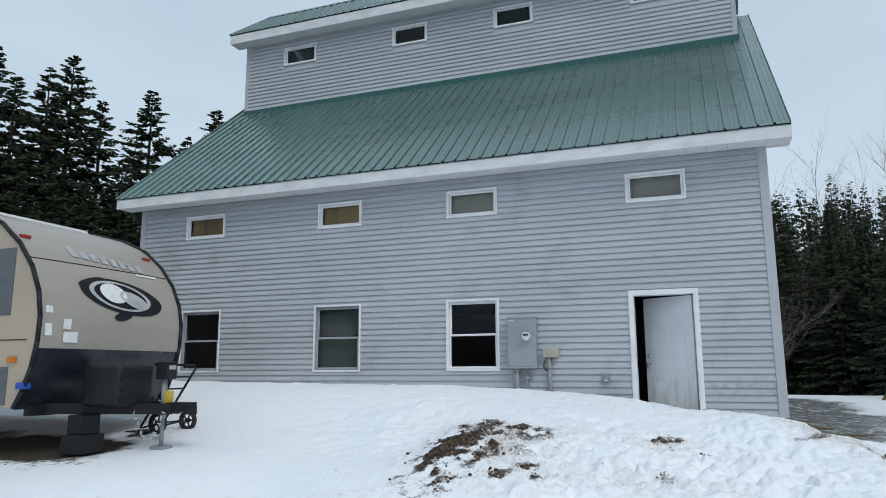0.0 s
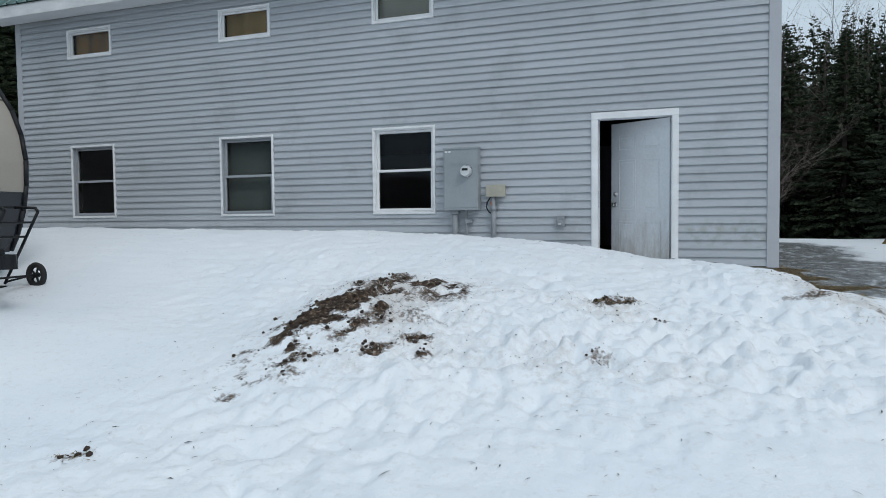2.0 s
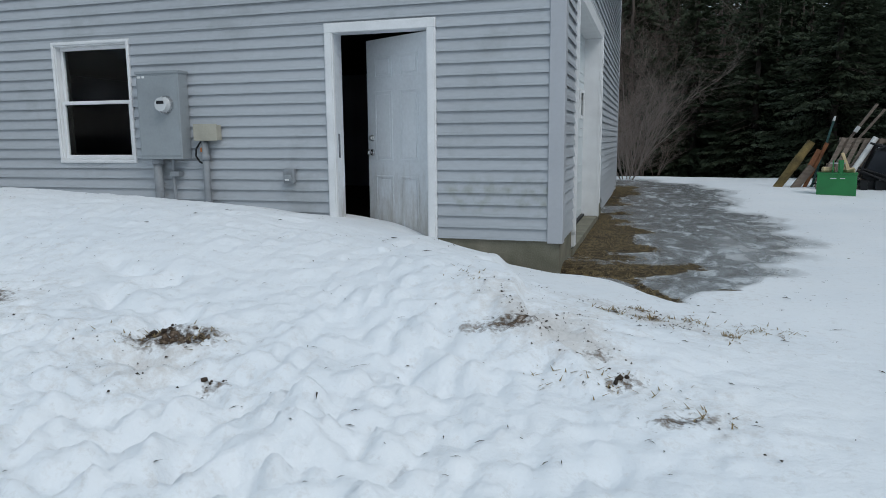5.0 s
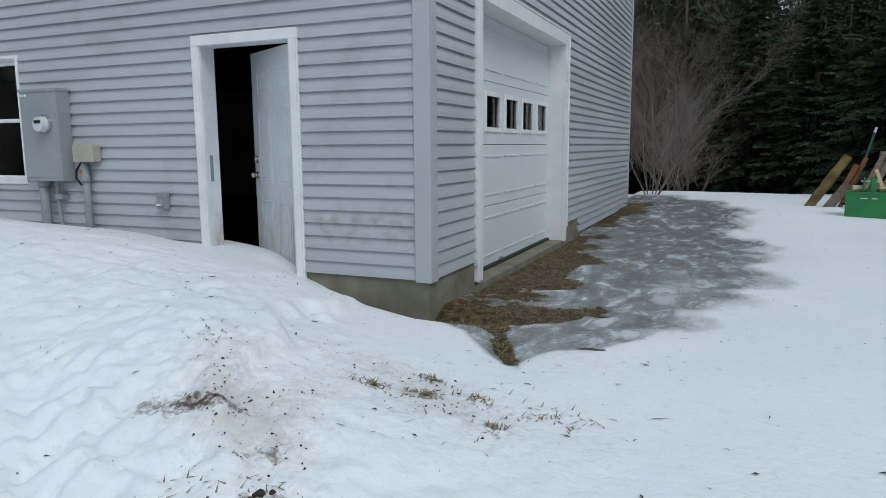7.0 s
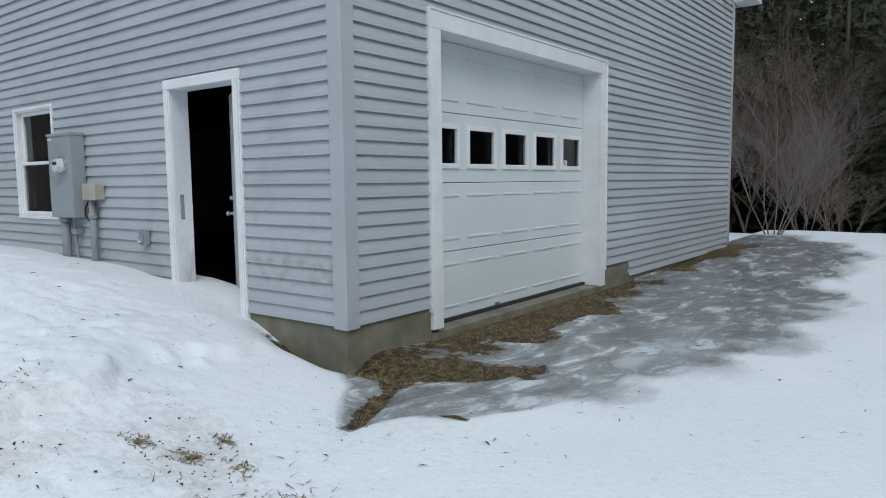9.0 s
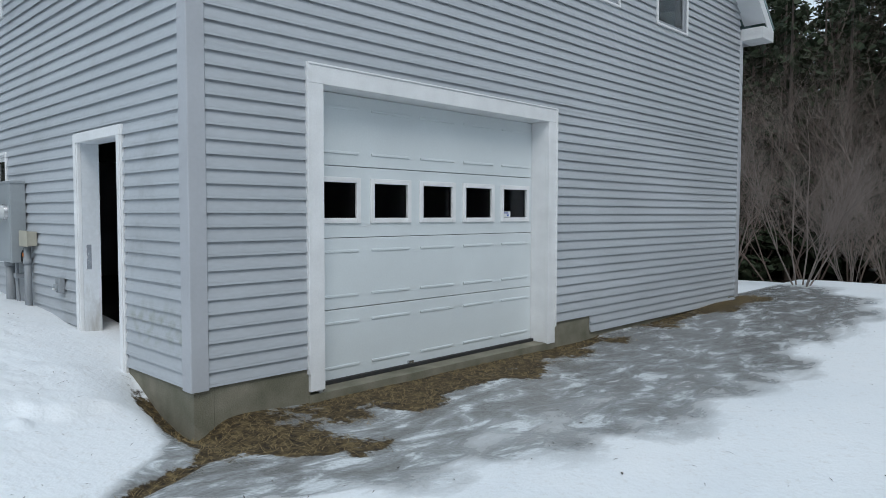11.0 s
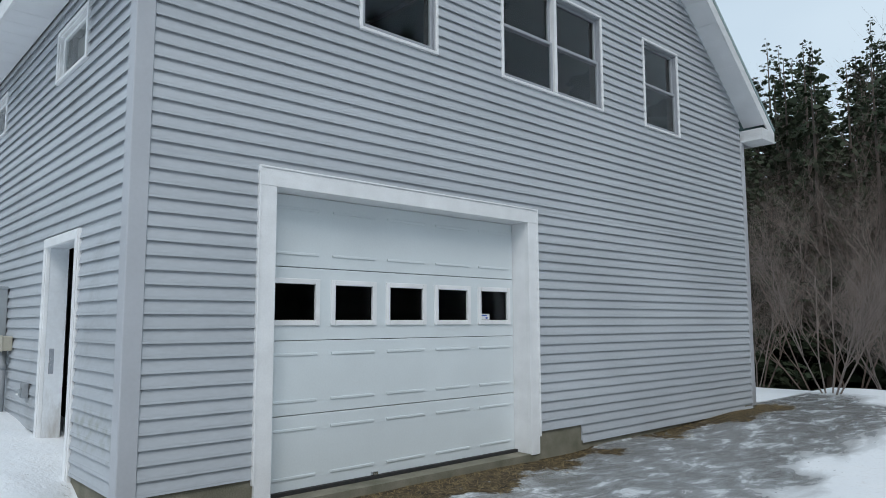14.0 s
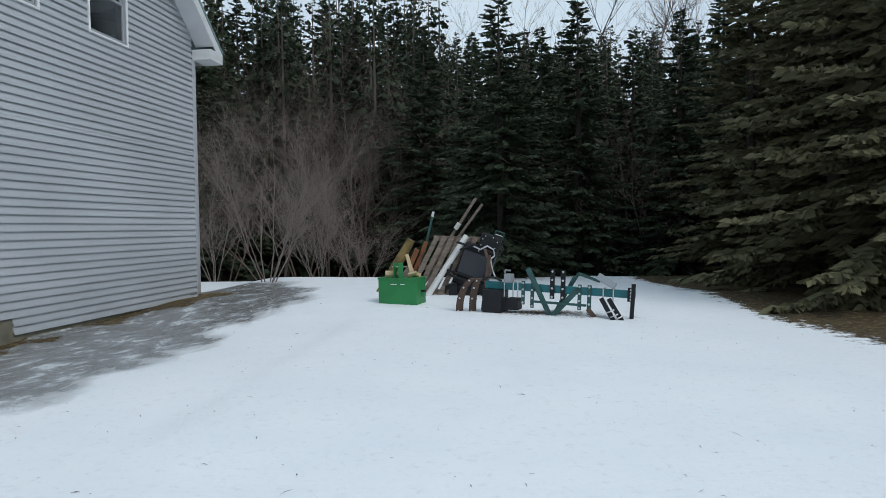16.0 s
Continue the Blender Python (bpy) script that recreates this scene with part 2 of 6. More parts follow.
def ground_material():
    m = bpy.data.materials.new("snow_ice_and_dead_grass")
    m.use_nodes = True
    n, l = m.node_tree.nodes, m.node_tree.links
    p = n["Principled BSDF"]
    co = n.new("ShaderNodeTexCoord")

    def tex(scale, detail=5, rough=0.6):
        t = n.new("ShaderNodeTexNoise")
        t.inputs["Scale"].default_value, t.inputs["Detail"].default_value, t.inputs["Roughness"].default_value = scale, detail, rough
        l.new(co.outputs["Object"], t.inputs["Vector"])
        return t.outputs["Fac"]

    def ramp(src, stops):
        r = n.new("ShaderNodeValToRGB")
        while len(r.color_ramp.elements) < len(stops):
            r.color_ramp.elements.new(0.5)
        for e, (pos, col) in zip(r.color_ramp.elements, stops):
            e.position, e.color = pos, (*col, 1)
        l.new(src, r.inputs["Fac"])
        return r.outputs["Color"]

    def mask(name, noise_out, amount, lo, hi):
        at = n.new("ShaderNodeAttribute")
        at.attribute_name = name
        ma = n.new("ShaderNodeMath")
        ma.operation = "MULTIPLY_ADD"
        l.new(noise_out, ma.inputs[0])
        ma.inputs[1].default_value = amount
        l.new(at.outputs["Fac"], ma.inputs[2])
        mr = n.new("ShaderNodeMapRange")
        mr.inputs["From Min"].default_value, mr.inputs["From Max"].default_value = lo + amount / 2, hi + amount / 2
        l.new(ma.outputs[0], mr.inputs["Value"])
        return mr.outputs["Result"]

    def mix(fac, a, b):
        x = n.new("ShaderNodeMix")
        x.data_type = "RGBA"
        l.new(fac, x.inputs[0])
        l.new(a, x.inputs[6])
        l.new(b, x.inputs[7])
        return x.outputs[2]

    def mixf(fac, a, b):
        x = n.new("ShaderNodeMix")
        l.new(fac, x.inputs[0])
        if isinstance(a, float):
            x.inputs[2].default_value = a
        else:
            l.new(a, x.inputs[2])
        x.inputs[3].default_value = b
        return x.outputs[0]

    def streaks():
        mp = n.new("ShaderNodeMapping")
        mp.inputs["Rotation"].default_value, mp.inputs["Scale"].default_value = (0, 0, radians(-6)), (1.9, 0.85, 1.0)
        l.new(co.outputs["Object"], mp.inputs["Vector"])
        t = n.new("ShaderNodeTexNoise")
        t.inputs["Scale"].default_value, t.inputs["Detail"].default_value, t.inputs["Roughness"].default_value, t.inputs["Distortion"].default_value = 2.3, 9, 0.66, 0.4
        l.new(mp.outputs["Vector"], t.inputs["Vector"])
        return t.outputs["Fac"]

    patchy2 = tex(16, 8, 0.75)
    streak, patchy = streaks(), tex(7, 8, 0.72)
    coarse, mid, fine, grit = tex(0.9), tex(5), tex(28), tex(120, 3)
    snow = ramp(coarse, [(0.3, (0.80, 0.84, 0.88)), (0.7, (0.86, 0.885, 0.91))])
    ice = ramp(streak, [(0.30, (0.12, 0.116, 0.11)), (0.44, (0.22, 0.223, 0.222)), (0.55, (0.33, 0.348, 0.358)), (0.63, (0.68, 0.72, 0.75))])
    film = ramp(patchy, [(0.3, (0.30, 0.25, 0.20)), (0.6, (0.58, 0.53, 0.48))])
    k_film = n.new("ShaderNodeMath")
    k_film.operation = "MULTIPLY"
    k_film.inputs[1].default_value = 0.52
    l.new(mask("dust", patchy2, 2.4, 0.12, 0.75), k_film.inputs[0])
    snow = mix(k_film.outputs[0], snow, film)
    grass = ramp(patchy2, [(0.36, (0.016, 0.011, 0.007)), (0.5, (0.062, 0.043, 0.02)), (0.66, (0.20, 0.148, 0.07))])
    dirt = ramp(fine, [(0.36, (0.022, 0.014, 0.009)), (0.52, (0.055, 0.035, 0.022)), (0.63, (0.17, 0.125, 0.09)), (0.74, (0.55, 0.52, 0.50))])
    # the forest tone also colours wet ground and painted shade under the trailer
    forest = ramp(fine, [(0.35, (0.02, 0.016, 0.012)), (0.55, (0.05, 0.038, 0.026)), (0.75, (0.11, 0.08, 0.05))])
    k_ice, k_grass = mask("ice", streak, 1.5, 0.30, 0.85), mask("grass", patchy, 1.7, 0.42, 0.62)
    k_dirt, k_forest_and_shade = mask("dirt", fine, 1.3, 0.32, 0.62), mask("forest", coarse, 1.3, 0.42, 0.58)
    col = mix(k_forest_and_shade, mix(k_dirt, mix(k_grass, mix(k_ice, snow, ice), grass), dirt), forest)
    l.new(col, p.inputs["Base Color"])
    rough = mixf(k_forest_and_shade, mixf(k_dirt, mixf(k_grass, mixf(k_ice, 0.62, 0.16), 0.9), 0.85), 0.95)
    l.new(rough, p.inputs["Roughness"])
    p.inputs["Specular IOR Level"].default_value = 0.35
    b1 = n.new("ShaderNodeBump")
    b1.inputs["Strength"].default_value, b1.inputs["Distance"].default_value = 0.4, 0.025
    l.new(fine, b1.inputs["Height"])
    b2 = n.new("ShaderNodeBump")
    b2.inputs["Strength"].default_value, b2.inputs["Distance"].default_value = 0.10, 0.004
    l.new(grit, b2.inputs["Height"])
    l.new(b1.outputs["Normal"], b2.inputs["Normal"])
    l.new(b2.outputs["Normal"], p.inputs["Normal"])
    return m


GROUND = ground_material()


# ---- mesh helpers ----
class Shape:
    """Collects vertices and faces of one mesh."""

    def __init__(self):
        self.v, self.f = [], []

    def add(self, verts, faces):
        k = len(self.v)
        self.v += [tuple(p) for p in verts]
        self.f += [tuple(i + k for i in f) for f in faces]
        return self

    def hexa(self, p):
        """Eight corners: four below, four above, in the same turn."""
        return self.add(p, [(3, 2, 1, 0), (4, 5, 6, 7), (0, 1, 5, 4), (1, 2, 6, 5), (2, 3, 7, 6), (3, 0, 4, 7)])

    def box(self, x0, y0, z0, x1, y1, z1, m=None):
        p = [Vector(c) for c in ((x0, y0, z0), (x1, y0, z0), (x1, y1, z0), (x0, y1, z0), (x0, y0, z1), (x1, y0, z1), (x1, y1, z1), (x0, y1, z1))]
        return self.hexa([m @ c for c in p] if m else p)

    def bbox(self, x0, y0, z0, x1, y1, z1, c=0.01, m=None):
        """A box with chamfered edges."""
        bm = bmesh.new()
        bmesh.ops.create_cube(bm, size=1)
        bmesh.ops.scale(bm, vec=(x1 - x0, y1 - y0, z1 - z0), verts=bm.verts)
        bmesh.ops.bevel(bm, geom=list(bm.edges), offset=c, segments=2, affect="EDGES", profile=0.6)
        mid = Matrix.Translation(((x0 + x1) / 2, (y0 + y1) / 2, (z0 + z1) / 2))
        bm.verts.index_update()
        self.add([(m @ mid if m else mid) @ v.co for v in bm.verts], [[v.index for v in f.verts] for f in bm.faces])
        bm.free()
        return self

    def tube(self, a, b, r0, r1=None, n=10, caps=True):
        a, b = Vector(a), Vector(b)
        r1 = r0 if r1 is None else r1
        d = (b - a).normalized()
        u = d.orthogonal().normalized()
        w = d.cross(u)
        ring = [u * math.cos(6.2832 * i / n) + w * math.sin(6.2832 * i / n) for i in range(n)]
        faces = [(i, (i + 1) % n, n + (i + 1) % n, n + i) for i in range(n)]
        if caps:
            faces += [tuple(range(n - 1, -1, -1)), tuple(range(n, 2 * n))]
        return self.add([a + r0 * p for p in ring] + [b + r1 * p for p in ring], faces)

    def path(self, pts, r, n=8):
        for a, b in zip(pts, pts[1:]):
            self.tube(a, b, r, r, n)
        return self

    def torus(self, c, axis, big, small, n=24, k=8):
        c, d = Vector(c), Vector(axis).normalized()
        u = d.orthogonal().normalized()
        w = d.cross(u)
        v, f = [], []
        for i in range(n):
            o = u * math.cos(6.2832 * i / n) + w * math.sin(6.2832 * i / n)
            for j in range(k):
                v.append(c + o * (big + small * math.cos(6.2832 * j / k)) + d * small * math.sin(6.2832 * j / k))
                f.append((i * k + j, ((i + 1) % n) * k + j, ((i + 1) % n) * k + (j + 1) % k, i * k + (j + 1) % k))
        return self.add(v, f)

    def mesh(self, name, mat, smooth=False):
        me = bpy.data.meshes.new(name)
        me.from_pydata(self.v, [], self.f)
        me.materials.append(mat)
        if smooth:
            me.polygons.foreach_set("use_smooth", [True] * len(me.polygons))
        me.update()
        return me


def thing(name, base, label, category, group="", kind=""):
    ob = new(name)
    ob.location = base
    ob.empty_display_size = 0.1
    return tagged(ob, label, category, group, kind)


def part(name, shape, mat, parent, label="", smooth=False, kind=""):
    ob = new(name, shape.mesh(name, mat, smooth) if isinstance(shape, Shape) else shape)
    ob.parent = parent
    if parent.data is None and parent.parent is None:
        ob.matrix_parent_inverse = Matrix.Translation(parent.location).inverted()
    return tagged(ob, label, kind=kind)


def solo(name, shape, mat, label, category, kind="", smooth=False, group=""):
    return tagged(new(name, shape.mesh(name, mat, smooth)), label, category, group, kind)


# ---- value noise for the ground ----
_lattice = np.random.RandomState(5).rand(256, 256)


def vnoise(x, y, cell, shift=0):
    u, v = x / cell + 17.3 * shift, y / cell + 9.1 * shift
    i, j = np.floor(u).astype(int), np.floor(v).astype(int)
    a, b = u - i, v - j
    a, b = a * a * a * (a * (6 * a - 15) + 10), b * b * b * (b * (6 * b - 15) + 10)
    g = lambda p, q: _lattice[(i + p) % 256, (j + q) % 256]
    return (g(0, 0) * (1 - a) + g(1, 0) * a) * (1 - b) + (g(0, 1) * (1 - a) + g(1, 1) * a) * b - 0.5


def ramp01(v, lo, hi):
    s = np.clip((v - lo) / (hi - lo), 0, 1)
    return s * s * (3 - 2 * s)


def blob(x, y, cx, cy, rx, ry, turn=0.0):
    c, s = math.cos(radians(turn)), math.sin(radians(turn))
    u, v = (x - cx) * c + (y - cy) * s, -(x - cx) * s + (y - cy) * c
    return np.exp(-((u / rx) ** 2 + (v / ry) ** 2))


def ice_mask(x, y):
    """Thawed strip in front of the garage and along the gable wall."""
    edge = np.interp(y, [-1.2, -0.9, -0.5, 0.0, 1.0, 2.0, 4.5, 7.0, 9.0, 11.5, 13.5], [0.95, 1.15, 1.45, 1.6, 1.8, 2.0, 2.3, 2.0, 1.9, 1.2, 0.0])
    inside = ramp01(edge - x + 0.8 * vnoise(x, y, 0.9, 2) + 0.4 * vnoise(x, y, 0.25, 6), -0.6, 0.6) * ramp01(x, -0.45, -0.15 + 0 * x) * ramp01(y - np.interp(x, [-0.5, 0.2, 0.45, 0.72, 0.95, 1.12, 1.35, 1.65], [-0.1, -0.3, -0.45, -0.8, -1.02, -0.66, -0.56, 0.0]), -0.12, 0.12) * (1 - ramp01(y, 11.5, 13.5))
    return inside * np.where((x < -0.02) & (y > 9.6), ramp01(x, -2.5, -0.5), 1.0)


def grass_mask(x, y):
    strip = ramp01(np.interp(y, [-0.1, 0.5, 1.1, 2, 4.5, 5.5, 9.5], [0.62, 0.95, 0.85, 0.55, 0.42, 0.24, 0.30]) + 0.55 * vnoise(x, y, 0.45, 4) + 0.25 * vnoise(x, y, 0.15, 9) - x, -0.3, 0.3) * ramp01(y, -0.15, 0.1) * (1 - ramp01(y, 9.6, 10.2)) * (x > -0.6) * np.clip(0.9 + 1.0 * vnoise(x, y, 0.3, 19) + 0.8 * vnoise(x, y, 0.8, 20), 0, 1.1)
    far = 0.95 * blob(x, y, 0.15, 9.4, 0.35, 0.9)
    patches = 0.75 * blob(x, y, 0.9, 0.45, 0.5, 0.25, 30) + 1.0 * blob(x, y, 0.78, -0.6, 0.50, 0.085, -64) + 0.9 * blob(x, y, 0.35, -0.12, 0.45, 0.12) + 0.9 * blob(x, y, -0.35, -0.04, 0.6, 0.12) + 0.7 * blob(x, y, 1.32, -0.5, 0.12, 0.06)
    right = 1.0 * ramp01(x - 0.10 * np.maximum(5.1 - y, 0) + 0.17 * np.maximum(y - 5.1, 0) + 0.6 * vnoise(x, y, 1.2, 6), 8.9, 9.9) * ramp01(y, 0.0, 3.0)
    trailer = 0.5 * blob(x, y, -8.3, -5.2, 1.0, 0.5)
    return np.clip(strip + far + patches + right + trailer, 0, 1.1)


def dirt_mask(x, y):
    under = 0.9 * blob(x, y, 6.35, 7.15, 1.0, 0.26, -16)
    pile = 1.1 * blob(x, y, -3.62, -4.0, 0.46, 1.0, -8) + 0.55 * blob(x, y, -3.2, -3.0, 0.6, 0.22, -18)
    pile = pile * np.clip(0.72 + 1.5 * vnoise(x, y, 0.24, 16) + 1.5 * vnoise(x, y, 0.085, 17), 0, 1.3) + 0.4 * np.clip(1.5 * blob(x, y, -3.3, -3.6, 0.9, 0.7, 25) * (0.25 + 2.4 * vnoise(x, y, 0.16, 18)), 0, 1)
    bits = 0.0
    for cx, cy, r, k in ((-1.61, -3.13, 0.2, 0.65), (-1.38, -3.08, 0.14, 0.55), (-1.1, -3.39, 0.1, 0.5), (-2.78, -4.32, 0.13, 0.75), (-3.01, -4.52, 0.13, 0.7), (-2.66, -4.5, 0.09, 0.65), (-1.46, -4.33, 0.14, 0.5), (-4.21, -6.08, 0.15, 0.5), (-3.78, -5.25, 0.12, 0.35), (0.51, -2.62, 0.14, 0.45), (0.65, -2.85, 0.14, 0.5), (0.83, -3.19, 0.12, 0.4), (0.97, -3.11, 0.13, 0.45), (-0.12, -2.58, 0.2, 0.38), (0.55, -1.86, 0.09, 0.55), (0.76, -1.75, 0.09, 0.6), (0.71, -1.53, 0.07, 0.55), (1.0, -1.65, 0.06, 0.5), (1.19, -1.94, 0.06, 0.55), (0.08, -2.53, 0.13, 0.45), (0.23, -2.47, 0.12, 0.4), (-7.6, -3.6, 0.3, 0.3)):
        bits = bits + k * blob(x, y, cx, cy, r, 0.6 * r, 35)
    return np.clip(pile + bits + under, 0, 1)


def dust_mask(x, y):
    """Thin film of thrown soil and bark on the churned snow."""
    d = 0.8 * blob(x, y, -3.4, -3.6, 0.8, 0.95) + 0.5 * blob(x, y, -1.5, -3.3, 0.6, 0.35) + 0.6 * blob(x, y, 0.55, -2.7, 0.75, 0.22, -42) + 0.6 * blob(x, y, 0.85, -1.75, 0.6, 0.28, -15) + 0.45 * blob(x, y, 0.15, -2.2, 0.35, 0.5) + 0.3 * blob(x, y, -1.7, -4.5, 1.2, 0.5)
    d = d + 0.30 * blob(x, y, 1.1, -0.8, 0.4, 0.3)
    return np.clip(d * (0.8 + 1.1 * vnoise(x, y, 0.33, 25)), 0, 1)


def height(x, y):
    x, y = np.asarray(x, float), np.asarray(y, float)
    base = np.interp(y, [-60, -14, -11, -9, -7.5, -5.8, -4.4, -3.2, -2.0], [-0.7, -0.7, -0.75, -0.85, -0.70, -0.44, -0.14, -0.02, 0.0])
    base = base * (1 - 0.75 * ramp01(-x, 4.5, 7.5) * ramp01(y, -9, -5))
    along = np.interp(x, [-14, -10.5, -7.0, -5.0, -3.2, -2.2, -1.6, -1.0, -0.5, 0.0, 0.4, 0.75], [0.76, 0.76, 0.71, 0.69, 0.60, 0.52, 0.42, 0.29, 0.13, 0.04, 0.02, 0.0])
    rise = np.where(y > -0.9, 1 - 0.22 * ramp01(y, -0.9, 0.3), np.exp(-(((y + 0.9) / 1.9) ** 2)))
    bank = along * rise * (1 - ramp01(y, 0.3, 1.2)) * ramp01(-y, -1.3, -0.4)
    skirt = 0.16 * blob(x, y, -0.35, -1.75, 0.9, 0.75) + 0.10 * blob(x, y, 0.3, -2.3, 0.8, 0.5)
    pile = 0.20 * blob(x, y, -3.55, -3.75, 0.6, 0.9) + 0.13 * blob(x, y, -2.2, -3.7, 1.2, 0.9)
    z = base + bank + skirt + pile
    rough = 1.3 * blob(x, y, -1.9, -3.9, 2.3, 1.2) + 0.35 * blob(x, y, -0.1, -2.7, 2.0, 1.4) + 0.5 * blob(x, y, -3.4, -5.8, 1.4, 0.9, 40) + 0.30 * ramp01(y, -5, -2) * (1 - ramp01(x, -1.2, -0.2)) * (1 - ramp01(y, -0.9, -0.2))
    rough = np.clip(rough * (0.75 + 0.9 * vnoise(x, y, 1.1, 11)), 0, 1)
    clod = lambda cell, k: np.abs(vnoise(x, y, cell, k)) * 2 - 0.4
    wx, wy = x + 0.10 * vnoise(x, y, 0.3, 31), y + 0.10 * vnoise(x, y, 0.3, 32)
    crag = lambda cell, k: np.tanh(4 * vnoise(wx, wy, cell, k)) * 0.5
    lumps = 0.05 * vnoise(x, y, 0.6, 1) + 0.05 * crag(0.26, 2) * (vnoise(x, y, 0.7, 12) + 0.6) + 0.08 * clod(0.21, 3) + 0.07 * clod(0.12, 14) + 0.05 * vnoise(wx, wy, 0.11, 4) + 0.055 * crag(0.09, 6) * (vnoise(x, y, 0.35, 15) + 0.6) + 0.055 * clod(0.06, 5)
    prints = 0.0
    for k in range(26):
        px, py = -3.2 + 4.6 * ((k * 0.618) % 1), -6.6 + 4.4 * ((k * 0.377 + 0.2) % 1)
        prints = prints - (0.05 + 0.03 * (k % 3)) * blob(x, y, px, py, 0.13, 0.07, 37 * k)
    for px, py, r in ((0.64, -3.56, 0.10), (0.49, -4.05, 0.11), (-2.91, -5.36, 0.10), (-1.76, -4.92, 0.09), (-1.62, -4.36, 0.08), (-1.40, -4.34, 0.09)):
        prints = prints - 0.06 * blob(x, y, px, py, r, 0.75 * r, 60) + 0.02 * blob(x, y, px, py + 0.13, 1.5 * r, 0.6 * r)
    prints = prints + 0.07 * blob(x, y, -2.63, -4.86, 0.15, 0.10)
    edge = np.interp(y, [-3.0, -2.1, -1.1, -0.6, -0.2], [0.55, 0.12, -0.30, -0.28, -0.40]) + 0.35 * vnoise(x, y, 0.45, 21) + 0.15 * vnoise(x, y, 0.16, 22)
    scarp = 0.09 * ramp01(edge - x, 0.0, 0.13) * np.exp(-(np.maximum(edge - x, 0) / 0.75) ** 2) * ramp01(y, -3.2, -2.2) * (1 - ramp01(y, -0.55, -0.15))
    z = z + 0.85 * rough * lumps + prints + scarp
    z = z + 0.035 * vnoise(x, y, 1.3, 5) + 0.012 * vnoise(x, y, 0.4, 7)
    z = z - 0.05 * blob(x, y, 0.78, -0.6, 0.5, 0.10, -64) - 0.16 * blob(x, y, -0.35, 0.0, 0.75, 0.17) - 0.02 * ice_mask(x, y)
    z = z + 0.05 * dirt_mask(x, y) * (vnoise(x, y, 0.15, 8) + 0.3)
    z = np.where((x > -0.3) & (y > -0.4), z * 1.0 + 0.09 * ramp01(y, 6, 9.5), z)
    z = z + 0.022 * np.tanh((x - 3.95 + 0.05 * y) / 0.12) * ramp01(y, 0.0, 2.0) * (1 - ramp01(y, 6.5, 8.5)) * (x > 0)
    out = np.maximum(np.abs(x + 1), 0)
    dip = -0.9 * ramp01(y, 13.5, 18.5) - 0.3 * ramp01(-x, 14, 20)
    hill = 0.26 * np.maximum(y - 24, 0) + 0.10 * np.maximum(out - 26, 0) + 0.05 * np.maximum(-y - 40, 0)
    hill = 34 * np.tanh(hill / 34)
    return z + dip + hill


def ground_sheet():
    def axis(lo, hi, step, far):
        mid = np.arange(lo, hi + 1e-6, step)
        grow = [step * 1.06]
        while sum(grow) < far:
            grow.append(grow[-1] * 1.06)
        g = np.cumsum(grow)
        return np.concatenate([lo - g[::-1], mid, hi + g])

    xs, ys = axis(-5.4, 2.6, 0.026, 420), axis(-7.2, 0.6, 0.026, 420)
    X, Y = np.meshgrid(xs, ys)
    Z = height(X, Y)
    nx, ny = len(xs), len(ys)
    verts = np.stack([X, Y, Z], -1).reshape(-1, 3)
    i = np.arange(nx * ny).reshape(ny, nx)
    quads = np.stack([i[:-1, :-1], i[:-1, 1:], i[1:, 1:], i[1:, :-1]], -1).reshape(-1, 4)
    me = bpy.data.meshes.new("ground")
    me.vertices.add(len(verts))
    me.vertices.foreach_set("co", verts.ravel())
    me.loops.add(quads.size)
    me.loops.foreach_set("vertex_index", quads.ravel())
    me.polygons.add(len(quads))
    me.polygons.foreach_set("loop_start", np.arange(0, quads.size, 4))
    me.polygons.foreach_set("loop_total", np.full(len(quads), 4))
    me.polygons.foreach_set("use_smooth", np.ones(len(quads), bool))
    me.update()
    # the two blobs paint dark wet ground together with the trailer's shade
    woods_and_trailer_shade = np.clip(1.3 * blob(X, Y, -9.0, -4.6, 1.3, 0.75) + blob(X, Y, -12.0, -4.2, 2.5, 0.9) + ramp01(Y, 15.5, 19) + ramp01(X, 12.0, 14.5) + ramp01(-X, 15, 19), 0, 1) * 0.74
    for key, val in (("ice", ice_mask(X, Y)), ("grass", grass_mask(X, Y)), ("dirt", dirt_mask(X, Y)), ("dust", dust_mask(X, Y)), ("forest", woods_and_trailer_shade)):
        me.attributes.new(key, "FLOAT", "POINT").data.foreach_set("value", np.asarray(val, np.float32).ravel())
    me.materials.append(GROUND)
    return tagged(new("ground", me), "snow-covered yard with a strip of grey ice and dead grass", "ground", kind="structure")


ground_sheet()

# ---- house: the south wall lies on y = 0, the east gable on x = 0 ----
LEN, WID, SILL, COURSE = 12.08, 9.49, 0.25, 0.1016
EAVE_Y, EAVE_Z, SLOPE, RAKE = -0.40, 4.52, 0.834, 0.36
RIDGE_Y = WID / 2
RIDGE_Z = EAVE_Z + SLOPE * (RIDGE_Y - EAVE_Y)
SOFFIT_Z = 4.30
MON_Y, MON_BASE, MON_TOP = 3.30, 7.72, 9.52
house = thing("house", (0, 0, 0), "two-storey grey vinyl-sided house with a green metal roof", "house")

